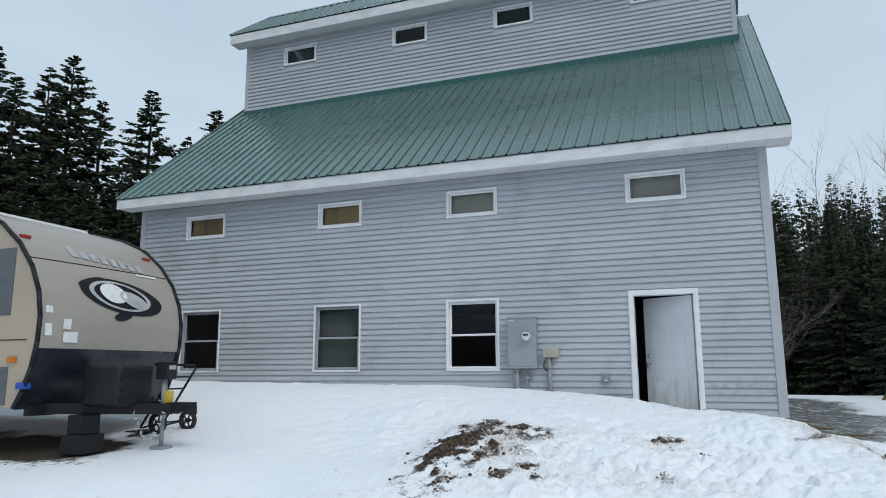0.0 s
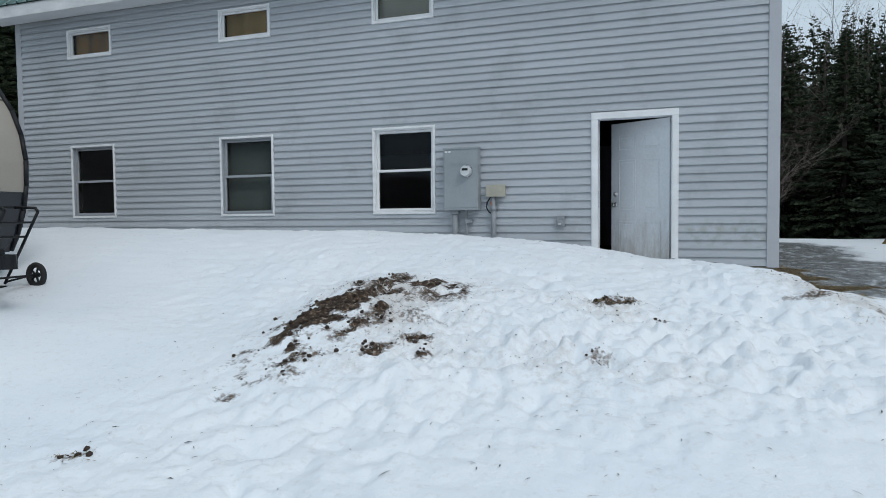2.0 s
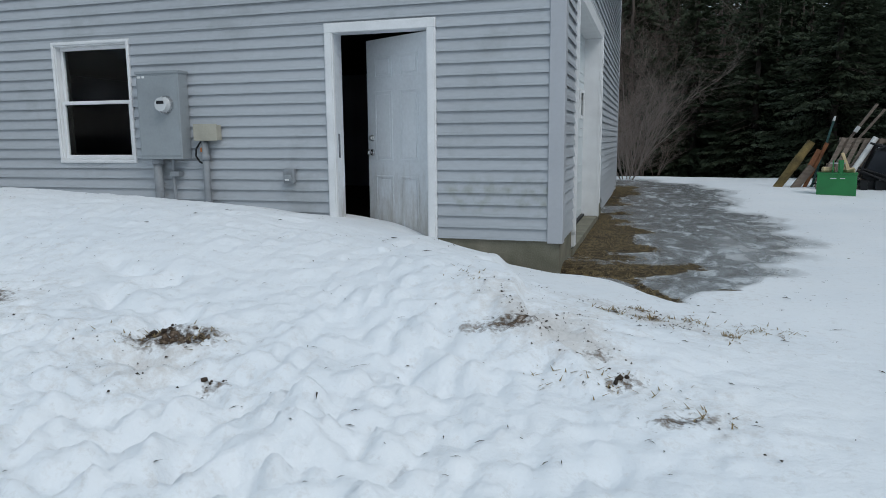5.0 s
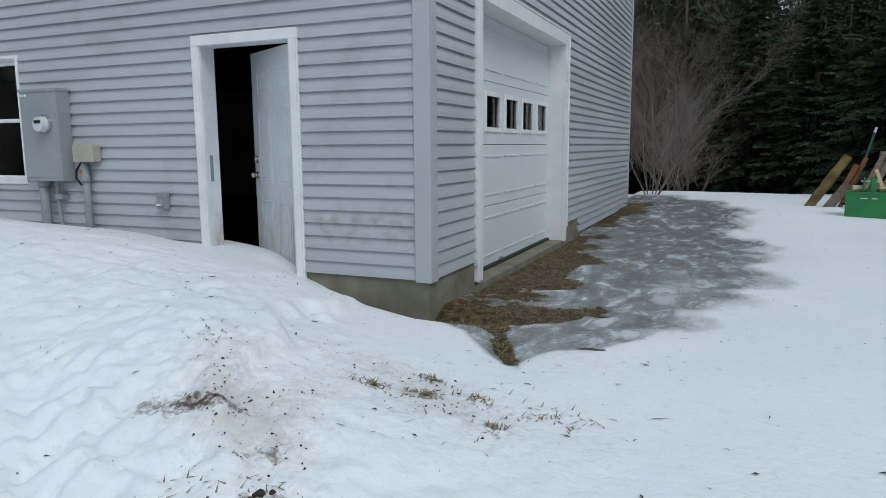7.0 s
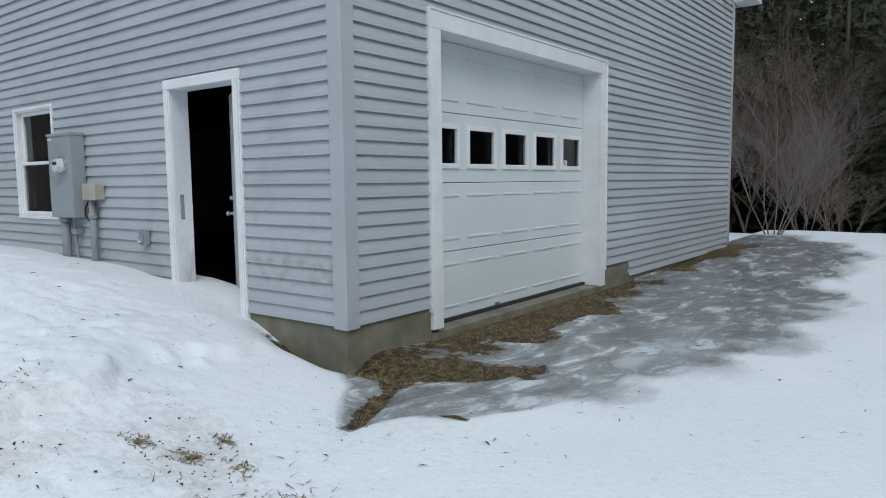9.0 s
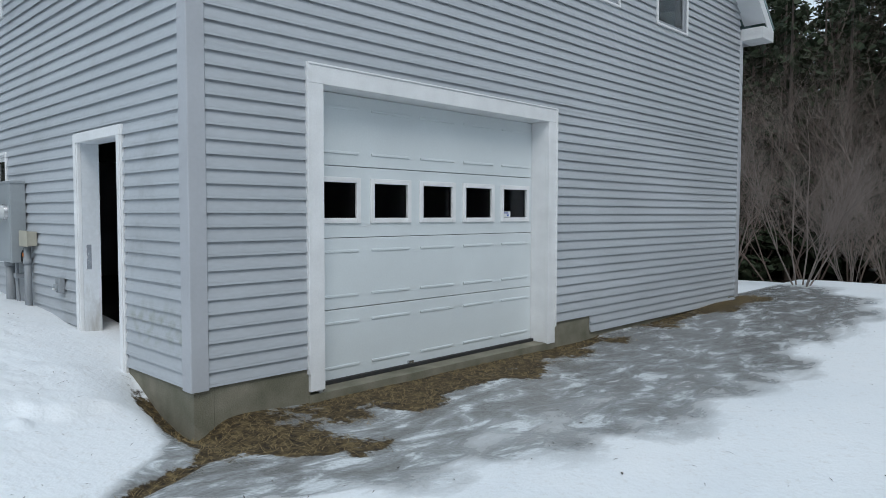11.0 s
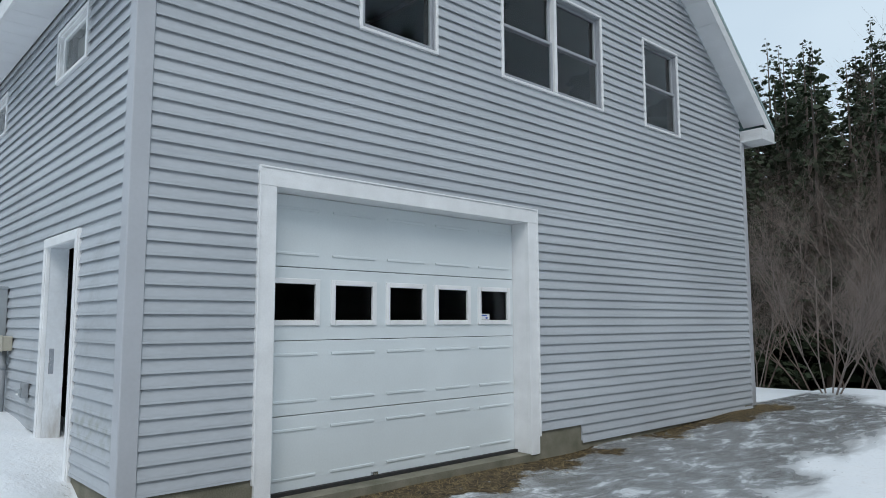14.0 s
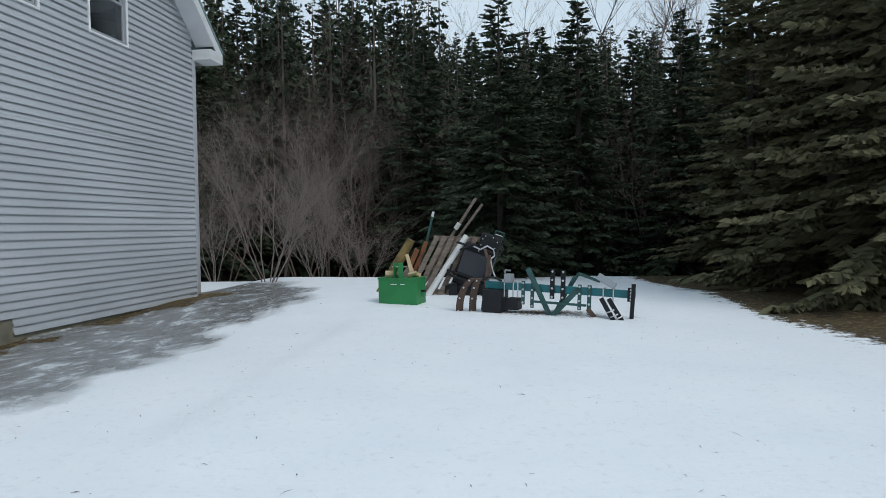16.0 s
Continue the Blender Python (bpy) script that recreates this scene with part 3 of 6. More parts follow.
LOWER = [(-10.91, -9.955), (-7.845, -6.87), (-5.22, -4.265)]
UPPER = [(-10.91, -9.955), (-7.81, -6.88), (-5.197, -4.265), (-2.098, -1.165)]
LZ, UZ = (0.909, 2.13), (3.585, 4.074)
DOOR = (-2.14, -1.086, 0.0, 2.16)
GARAGE = (0.947, 4.241, 0.03, 2.61)
GABLE = [(1.872, 2.809), (3.727, 5.589), (6.538, 7.463)]
GZ = (4.0, 5.241)
SOUTH_HOLES = [(a, b, *LZ) for a, b in LOWER] + [(a, b, *UZ) for a, b in UPPER] + [DOOR]
EAST_HOLES = [GARAGE] + [(a, b, *GZ) for a, b in GABLE]


def under_roof(z):
    """How far the gable reaches at height z, in y."""
    if z <= SOFFIT_Z:
        return 0.0, WID
    y = max(0.0, (z - EAVE_Z + 0.08) / SLOPE + EAVE_Y)
    return y, WID - y


def spans(lo, hi, z0, z1, holes, grow=0.0):
    """What is left of lo..hi at the heights z0..z1 once the holes are cut."""
    cut = sorted((a - grow, b + grow) for a, b, c, d in holes if c < z1 - 0.004 and d > z0 + 0.004)
    out, at = [], lo
    for a, b in cut:
        if a > at:
            out.append((at, a))
        at = max(at, b)
    if at < hi:
        out.append((at, hi))
    return out


def slices(z0, z1, holes):
    """A course cut at the heads and sills of the holes that it meets."""
    cut = sorted({z0, z1, *[z for h in holes for z in h[2:] if z0 + 0.008 < z < z1 - 0.008]})
    return list(zip(cut, cut[1:]))


def wall_south_body():
    s, rows = Shape(), sorted({SILL, SOFFIT_Z + 0.02, *[z for h in SOUTH_HOLES for z in h[2:] if z > SILL]})
    for z0, z1 in zip(rows, rows[1:]):
        for a, b in spans(-LEN, 0, z0, z1, SOUTH_HOLES, -0.04):
            s.box(a, 0.0, z0, b, 0.15, z1)
    return s


def wall_east_body():
    s, rows = Shape(), sorted({SILL, SOFFIT_Z, RIDGE_Z - 0.1, *[z for h in EAST_HOLES for z in h[2:] if z > 0.1]})
    for z0, z1 in zip(rows, rows[1:]):
        (a0, b0), (a1, b1) = under_roof(z0 + 1e-4), under_roof(z1)
        for a, b in spans(-1, 99, z0, z1, EAST_HOLES, -0.04):
            p, q = (a0, a1) if a < 0 else (a, a), (b0, b1) if b > 50 else (b, b)
            if b > 50 and a > 0 or a < 0 or b < 50:
                s.hexa([(-0.15, p[0] + 0.152 * (a < 0), z0), (0, p[0] + 0.152 * (a < 0), z0), (0, q[0], z0), (-0.15, q[0], z0), (-0.15, p[1] + 0.152 * (a < 0), z1), (0, p[1] + 0.152 * (a < 0), z1), (0, max(q[1], p[1] + 0.16), z1), (-0.15, max(q[1], p[1] + 0.16), z1)])
    return s


# wall cores are coloured near-black, as shade behind the laps and inside the doorway
wall_south = part("wall", wall_south_body(), SHADEIN, house, "grey horizontal vinyl siding wall")
wall_east = part("wall", wall_east_body(), SHADEIN, house, "grey vinyl-sided gable wall")
back = Shape().box(-LEN, WID - 0.15, -0.1, -0.16, WID, SOFFIT_Z + 0.1).box(-LEN, 0.152, -0.1, -LEN + 0.15, WID - 0.152, SOFFIT_Z + 0.1)
west_gable = Shape().add([(-LEN, 0, SOFFIT_Z), (-LEN, WID, SOFFIT_Z), (-LEN, RIDGE_Y, RIDGE_Z - 0.1), (-LEN + 0.15, 0, SOFFIT_Z), (-LEN + 0.15, WID, SOFFIT_Z), (-LEN + 0.15, RIDGE_Y, RIDGE_Z - 0.1)], [(0, 2, 1), (3, 4, 5), (0, 1, 4, 3), (1, 2, 5, 4), (2, 0, 3, 5)])
part("wall", back, SIDING, house)
part("wall", west_gable, SIDING, house)
# floor and ceiling carry the indoor darkness in their colour
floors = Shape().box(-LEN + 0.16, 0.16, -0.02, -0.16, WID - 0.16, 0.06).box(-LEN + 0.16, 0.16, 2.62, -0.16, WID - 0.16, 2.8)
part("interior_floor", floors, SHADEIN, house, "interior floor and ceiling, near-black in place of indoor shade")


def lap(axis, lo, hi, z0, z1, lo1=None, hi1=None, foot=None, out=0.024, inner=0.001):
    """One course of siding, or the part of it over foot; axis 'x' faces south, 'y' faces east."""
    lo1, hi1 = lo if lo1 is None else lo1, hi if hi1 is None else hi1
    foot = z0 if foot is None else foot
    at = lambda z: out + (inner - out) * min(1.0, (z - foot) / COURSE)
    lip = z0 == foot
    prof = ([(0.0005, z0 + 0.024), (at(z0) - 0.0025, z0 + 0.018), (at(z0) - 0.0025, z0 - 0.004), (at(z0), z0 - 0.005)] if lip else [(0.0, z0), (at(z0), z0)]) + [(at(z0 + 0.3 * (z1 - z0)) + 0.001, z0 + 0.3 * (z1 - z0)), (at(z1), z1)]
    n = len(prof)
    top = prof[-1][1]
    pts = [(u0 if z < top else u1, o, z) for u0, u1 in ((lo, lo1), (hi, hi1)) for o, z in prof + [(at(z1), z1 + 0.024)]]
    place = (lambda u, o, z: (u, -o, z)) if axis == "x" else (lambda u, o, z: (o, u, z))
    n += 1
    f = [(i, n + i, n + i + 1, i + 1) for i in range(n - 1)] + [tuple(range(n)), tuple(range(2 * n - 1, n - 1, -1))]
    return Shape().add([place(*p) for p in pts], f if axis == "x" else [q[::-1] for q in f])


def side_boards():
    rows = int((SOFFIT_Z - SILL) / COURSE) + 1
    for i in range(rows):
        z0, z1 = SILL + i * COURSE, min(SILL + (i + 1) * COURSE, SOFFIT_Z + 0.005)
        for c, d in slices(z0, z1, SOUTH_HOLES):
            for a, b in spans(-LEN + 0.09, -0.09, c, d, SOUTH_HOLES):
                cut = -1.0 - ((i * 3.77) % 9.5)
                if i % 3 == 0 and a + 0.5 < cut < b - 0.5:
                    part("siding_board", lap("x", a, cut, c, d, foot=z0), SIDING, wall_south)
                    part("siding_board", lap("x", cut - 0.02, b, c, d, foot=z0, out=0.0265, inner=0.0035), SIDING, wall_south)
                else:
                    part("siding_board", lap("x", a, b, c, d, foot=z0), SIDING, wall_south)
    z = SILL
    low = [z - COURSE * k for k in (2, 1)]
    for k, z0 in enumerate(low + [SILL + COURSE * i for i in range(86)]):
        z1 = z0 + COURSE
        if z1 > RIDGE_Z - 0.15:
            break
        (a0, b0), (a1, b1) = under_roof(z0), under_roof(z1)
        start = 5.0 if k < 2 else a0
        for c, d in slices(z0, z1, EAST_HOLES):
            for a, b in spans(start, b0, c, d, EAST_HOLES):
                first, last = a == start and k >= 2, b == b0
                a_, b_ = (a + 0.09 if first and a0 == 0 else a), (b - 0.09 if last and b0 == WID else b)
                part("siding_board", lap("y", a_, b_, c, d, max(a_, a1) if first else None, min(b_, b1) if last else None, z0), SIDING, wall_east)


def corners():
    ell = [(-0.10, -0.001), (-0.10, -0.029), (-0.096, -0.033), (0.024, -0.033), (0.031, -0.030), (0.033, -0.024), (0.033, 0.096), (0.029, 0.10), (0.001, 0.10), (0.001, -0.001)]
    n = len(ell)
    a = Shape().add([(*p, z) for z in (SILL - 0.02, SOFFIT_Z) for p in ell], [tuple(range(n - 1, -1, -1)), tuple(range(n, 2 * n))] + [(i, (i + 1) % n, n + (i + 1) % n, n + i) for i in range(n)])
    part("corner_trim", a, CORNER, house, "grey vinyl corner trim")
    b = Shape().bbox(0.0, WID - 0.10, 0.10, 0.024, WID + 0.024, SOFFIT_Z, 0.006)
    part("corner_trim", b, CORNER, house, "grey vinyl corner trim", True)
    c = Shape().bbox(-LEN - 0.024, -0.024, SILL, -LEN + 0.10, 0.0, SOFFIT_Z, 0.006)
    part("corner_trim", c, CORNER, house, "grey vinyl corner trim", True)


corners()
found = Shape().box(-LEN, 0.0, -0.6, DOOR[0] + 0.04, 0.15, SILL).box(DOOR[0] + 0.04, 0.0, -0.6, DOOR[1] - 0.04, 0.15, 0.05).box(DOOR[1] - 0.04, 0.0, -0.6, 0.0, 0.15, SILL).box(-0.15, 0.152, -0.6, 0.0, GARAGE[0] + 0.02, SILL).box(-0.15, GARAGE[1] - 0.02, -0.6, 0.0, 5.15, SILL).box(-0.15, 5.15, -0.6, -0.01, WID, SILL - 0.2).box(-0.15, WID - 0.35, -0.2, 0.012, WID, 0.12).box(-0.3, GARAGE[0], -0.6, 0.02, GARAGE[1], 0.03)
part("foundation", found, CONCRETE, house, "mossy concrete foundation")


def roof_panels():
    """Ribbed metal sheets on both slopes of the main roof and of the raised middle."""
    def slope_sheet(x0, x1, y0, z0, y1, z1, rib=0.2286, thick=0.03):
        s = Shape()
        d = Vector((0, y1 - y0, z1 - z0))
        nrm = Vector((0, -(z1 - z0), y1 - y0)).normalized()
        if nrm.z < 0:
            nrm = -nrm
        xs, k = [], x0
        while k < x1 - 0.001:
            w = min(rib, x1 - k)
            for u, h in ((0, 0.032), (0.018, 0.032), (0.030, 0.0), (0.088, 0.0), (0.092, 0.004), (0.098, 0.004), (0.102, 0.0), (0.155, 0.0), (0.159, 0.004), (0.165, 0.004), (0.169, 0.0), (0.215, 0.0)):
                if u < w:
                    xs.append((k + u, h))
            k += rib
        xs.append((x1, 0.032))
        v = []
        for u, h in xs:
            v += [Vector((u, y0, z0)) + nrm * h, Vector((u, y0, z0)) + d + nrm * h]
        f = [(2 * i, 2 * i + 2, 2 * i + 3, 2 * i + 1) for i in range(len(xs) - 1)]
        if (y1 - y0) < 0:
            f = [q[::-1] for q in f]
        k = len(v)
        for u in (x0, x1):
            v += [Vector((u, y0, z0)) - nrm * thick, Vector((u, y0, z0)) + d - nrm * thick]
        f += [(k, k + 1, k + 3, k + 2), (0, 1, k + 1, k), (k - 2, k - 1, k + 3, k + 2)]
        return s.add(v, f)

    roof = part("roof", Shape().box(-LEN + 0.1, RIDGE_Y - 0.05, RIDGE_Z - 0.3, -0.02, RIDGE_Y + 0.05, RIDGE_Z - 0.05), FLASH, house, "green ribbed metal roof")
    x0, x1 = -LEN - RAKE, RAKE
    sheets = 14
    for y_far in (False, True):
        for i in range(sheets):
            a, b = x0 + (x1 - x0) * i / sheets, x0 + (x1 - x0) * (i + 1) / sheets
            ya, za = (EAVE_Y - 0.03, EAVE_Z - 0.025) if not y_far else (WID - EAVE_Y + 0.03, EAVE_Z - 0.025)
            part("roof_panel", slope_sheet(a, b, ya, za, RIDGE_Y, RIDGE_Z), ROOF, roof)
    mon_rise = 0.78
    mz = MON_TOP + 0.25
    for y_far in (False, True):
        for i in range(sheets):
            a, b = x0 + 0.03 + (x1 - x0 - 0.1) * i / sheets, x0 + 0.03 + (x1 - x0 - 0.1) * (i + 1) / sheets
            ya = MON_Y - 0.38 if not y_far else WID - MON_Y + 0.38
            part("roof_panel", slope_sheet(a, b, ya, mz, RIDGE_Y, mz + mon_rise * (RIDGE_Y - MON_Y + 0.38)), ROOF, roof)
    cap = Shape()
    zt = mz + mon_rise * (RIDGE_Y - MON_Y + 0.38) + 0.03
    for sgn in (-1, 1):
        cap.hexa([(x0, RIDGE_Y, zt), (x1, RIDGE_Y, zt), (x1, RIDGE_Y + sgn * 0.16, zt - 0.125), (x0, RIDGE_Y + sgn * 0.16, zt - 0.125), (x0, RIDGE_Y, zt + 0.006), (x1, RIDGE_Y, zt + 0.006), (x1, RIDGE_Y + sgn * 0.16, zt - 0.119), (x0, RIDGE_Y + sgn * 0.16, zt - 0.119)])
    part("ridge_cap", cap, FLASH, roof)
    fl = Shape().box(-LEN - 0.03, MON_Y - 0.02, MON_BASE - 0.24, 0.03, MON_Y + 0.01, MON_BASE).hexa([(-LEN - 0.03, MON_Y - 0.26, MON_BASE - 0.36), (0.03, MON_Y - 0.26, MON_BASE - 0.36), (0.03, MON_Y, MON_BASE - 0.145), (-LEN - 0.03, MON_Y, MON_BASE - 0.145), (-LEN - 0.03, MON_Y - 0.26, MON_BASE - 0.352), (0.03, MON_Y - 0.26, MON_BASE - 0.352), (0.03, MON_Y, MON_BASE - 0.137), (-LEN - 0.03, MON_Y, MON_BASE - 0.137)])
    part("flashing", fl, FLASH, roof, "dark green wall flashing")
    # fascia, soffits and rakes
    for c in ((x0 + 0.02, EAVE_Y - 0.005, SOFFIT_Z - 0.012, x1 - 0.01, EAVE_Y + 0.02, EAVE_Z - 0.035), (x0 + 0.02, WID - EAVE_Y - 0.02, SOFFIT_Z - 0.012, x1 - 0.01, WID - EAVE_Y + 0.005, EAVE_Z - 0.035), (x0 + 0.05, MON_Y - 0.36, MON_TOP - 0.01, x1 - 0.09, MON_Y - 0.335, mz - 0.02)):
        part("fascia", Shape().bbox(*c, 0.004), FASCIA, roof, "weathered white fascia board")
    k = x0 + 0.03
    while k < x1 - 0.02:
        e = min(k + 0.305, x1 - 0.02)
        part("soffit_panel", Shape().bbox(k, EAVE_Y + 0.02, SOFFIT_Z - 0.004, e - 0.004, -0.024, SOFFIT_Z + 0.012, 0.003), SOFFIT, roof)
        k += 0.305
    part("soffit", Shape().box(x0 + 0.06, MON_Y - 0.335, MON_TOP - 0.004, x1 - 0.10, MON_Y + 0.02, MON_TOP + 0.012), SOFFIT, roof, "white vinyl soffit")
    for sgn in (-1, 1):
        ye, yr = (EAVE_Y, RIDGE_Y) if sgn < 0 else (WID - EAVE_Y, RIDGE_Y)
        y_box = -0.0 if sgn < 0 else WID
        d = (yr - ye)
        for xo in (x1 - 0.025, x0 + 0.005):
            rk = Shape().hexa([(xo, ye, EAVE_Z - 0.235), (xo + 0.02, ye, EAVE_Z - 0.235), (xo + 0.02, yr, RIDGE_Z - 0.235), (xo, yr, RIDGE_Z - 0.235), (xo, ye, EAVE_Z - 0.035), (xo + 0.02, ye, EAVE_Z - 0.035), (xo + 0.02, yr, RIDGE_Z - 0.035), (xo, yr, RIDGE_Z - 0.035)])
            part("rake_board", rk, FASCIA, roof, "white rake board")
        n = 17
        for i in range(n):
            a, b = i / n, (i + 0.985) / n
            ya, yb, za, zb = ye + d * a, ye + d * b, EAVE_Z + (RIDGE_Z - EAVE_Z) * a - 0.222, EAVE_Z + (RIDGE_Z - EAVE_Z) * b - 0.222
            if i > 0:
                rs = Shape().hexa([(0.0, ya, za), (x1 - 0.03, ya, za), (x1 - 0.03, yb, zb), (0.0, yb, zb), (0.0, ya, za + 0.012), (x1 - 0.03, ya, za + 0.012), (x1 - 0.03, yb, zb + 0.012), (0.0, yb, zb + 0.012)])
                part("soffit_panel", rs, SOFFIT, roof)
        # boxed return at the foot of the rake
        yy = sorted((ye + sgn * 0.008, y_box - sgn * 0.06))
        part("eave_return", Shape().bbox(0.0, yy[0], SOFFIT_Z - 0.016, x1 + 0.002, yy[1], SOFFIT_Z + 0.17, 0.006), FASCIA, roof, "white boxed eave return")


roof_panels()


def monitor():
    """The raised middle with its row of small windows."""
    s, b = Shape(), Shape()
    holes = [(a, c, 8.80, 9.30) for a, c in UPPER]
    rows = sorted({MON_BASE - 0.4, MON_TOP, 8.80, 9.30})
    for z0, z1 in zip(rows, rows[1:]):
        for a, c in spans(-LEN, -0.01, z0, z1, holes, -0.03):
            b.box(a, MON_Y + 0.005, z0, c, MON_Y + 0.12, z1)
    zt = MON_TOP + 0.2
    b.box(-LEN, WID - MON_Y - 0.12, 7.2, -0.01, WID - MON_Y, zt)
    for xa, xb in ((-0.12, -0.01), (-LEN, -LEN + 0.11)):
        b.box(xa, MON_Y + 0.13, 7.4, xb, WID - MON_Y - 0.13, zt)
        b.add([(xa, MON_Y, zt), (xb, MON_Y, zt), (xb, WID - MON_Y, zt), (xa, WID - MON_Y, zt), (xa, RIDGE_Y, zt + 1.0), (xb, RIDGE_Y, zt + 1.0)], [(0, 4, 3), (1, 2, 5), (0, 1, 5, 4), (2, 3, 4, 5), (0, 3, 2, 1)])
    w = part("wall", b, SIDING, house, "grey clerestory wall above the roof")
    z = MON_BASE
    while z < MON_TOP:
        z1 = min(z + COURSE, MON_TOP)
        for a, c in spans(-LEN + 0.08, -0.09, z, z1, holes):
            s.add([(p[0], p[1] + MON_Y, p[2]) for p in lap("x", a, c, z, z1).v], lap("x", 0, 1, 0, 1).f)
        z += COURSE
    part("siding", s, SIDING, w, kind="stuff")
    for c in ((-0.09, MON_Y - 0.02, MON_BASE, 0.012, MON_Y + 0.08, MON_TOP), (-LEN - 0.02, MON_Y - 0.02, MON_BASE, -LEN + 0.08, MON_Y, MON_TOP)):
        part("corner_trim", Shape().bbox(*c, 0.005), CORNER, w, "grey vinyl corner trim")


monitor()
side_boards()


def window(axis, u0, u1, z0, z1, style, offset=0.0, behind=None, mull=False):
    """A framed window; style 'hung' has two sashes, 'awning' one. Outside casing, sash rails and panes are parts."""
    P = (lambda u, o, z: (u, offset - o, z)) if axis == "x" else (lambda u, o, z: (offset + o, u, z))

    def bar(s, a, b, c, d, o0, o1, bev=0.004):
        p, q = P(a, o0, c), P(b, o1, d)
        s.bbox(min(p[0], q[0]), min(p[1], q[1]), c, max(p[0], q[0]), max(p[1], q[1]), d, bev)

    def ring(s, a, b, c, d, w, o0, o1):
        """A mitred frame in one piece with a chamfered face."""
        k = min(0.005, w / 4)
        steps = [(0, o0), (0, o1 - k), (k, o1), (w - k, o1), (w, o1 - k), (w, o0)]
        v = []
        for e, o in steps:
            v += [P(a + e, o, c + e), P(b - e, o, c + e), P(b - e, o, d - e), P(a + e, o, d - e)]
        n = len(steps)
        f = [(4 * i + j, 4 * i + (j + 1) % 4, 4 * ((i + 1) % n) + (j + 1) % 4, 4 * ((i + 1) % n) + j) for i in range(n) for j in range(4)]
        s.add(v, f)

    cas, lip = Shape(), Shape()
    ring(cas, u0, u1, z0, z1, 0.032, 0.0, 0.034)
    ring(lip, u0 + 0.032, u1 - 0.032, z0 + 0.032, z1 - 0.032, 0.013, -0.05, 0.018)
    win = part("window", cas, WHITE, house, "white-framed window")
    part("jamb", lip, SASHG if style == "grey" else WHITE, win)
    halves = [(u0 + 0.045, u1 - 0.045)] if not mull else [(u0 + 0.045, (u0 + u1) / 2 - 0.025), ((u0 + u1) / 2 + 0.025, u1 - 0.045)]
    if mull:
        m = Shape()
        bar(m, (u0 + u1) / 2 - 0.025, (u0 + u1) / 2 + 0.025, z0 + 0.045, z1 - 0.045, -0.05, 0.024)
        part("mullion", m, WHITE, win)
    b, t = z0 + 0.045, z1 - 0.045
    sash_mat = SASHG if style == "grey" else WHITE
    for a, c in halves:
        glass = []
        if style == "awning":
            f = Shape()
            ring(f, a, c, b, t, 0.032, -0.045, -0.012)
            part("sash", f, WHITE, win)
            glass = [(a + 0.032, c - 0.032, b + 0.032, t - 0.032, -0.03)]
        else:
            mid = (b + t) / 2
            f = Shape()
            ring(f, a, c, b, mid + 0.02, 0.036, -0.035, -0.006)
            part("sash", f, sash_mat, win, "lower sash")
            g = Shape()
            ring(g, a, c, mid - 0.015, t, 0.036, -0.07, -0.037)
            part("sash", g, sash_mat, win, "upper sash")
            glass = [(a + 0.036, c - 0.036, b + 0.036, mid - 0.016, -0.02), (a + 0.036, c - 0.036, mid + 0.021, t - 0.036, -0.055)]
        for ga, gc, gb, gt, o in glass:
            pane = Shape()
            bar(pane, ga - 0.004, gc + 0.004, gb - 0.004, gt + 0.004, o - 0.004, o, 0.001)
            ob = part("pane", pane, GLASS, win)
            ob.visible_shadow = False
    if behind:
        s = Shape()
        bar(s, u0 + 0.03, u1 - 0.03, z0 + 0.03, z1 - 0.03, -0.145, -0.135, 0.002)
        part("blind", s, behind, win, "board or curtain behind the glass")


for i, (a, b) in enumerate(LOWER):
    window("x", a, b, *LZ, "grey" if i < 2 else "hung", behind=CURTAIN if i == 1 else None)
for i, (a, b) in enumerate(UPPER):
    window("x", a, b, *UZ, "awning", behind=(PLYDARK, PLY, PLYPALE, PLYPALE)[i])
    window("x", a, b, 8.80, 9.30, "awning", offset=MON_Y)
for i, (a, b) in enumerate(GABLE):
    window("y", a, b, *GZ, "grey", mull=i == 1)


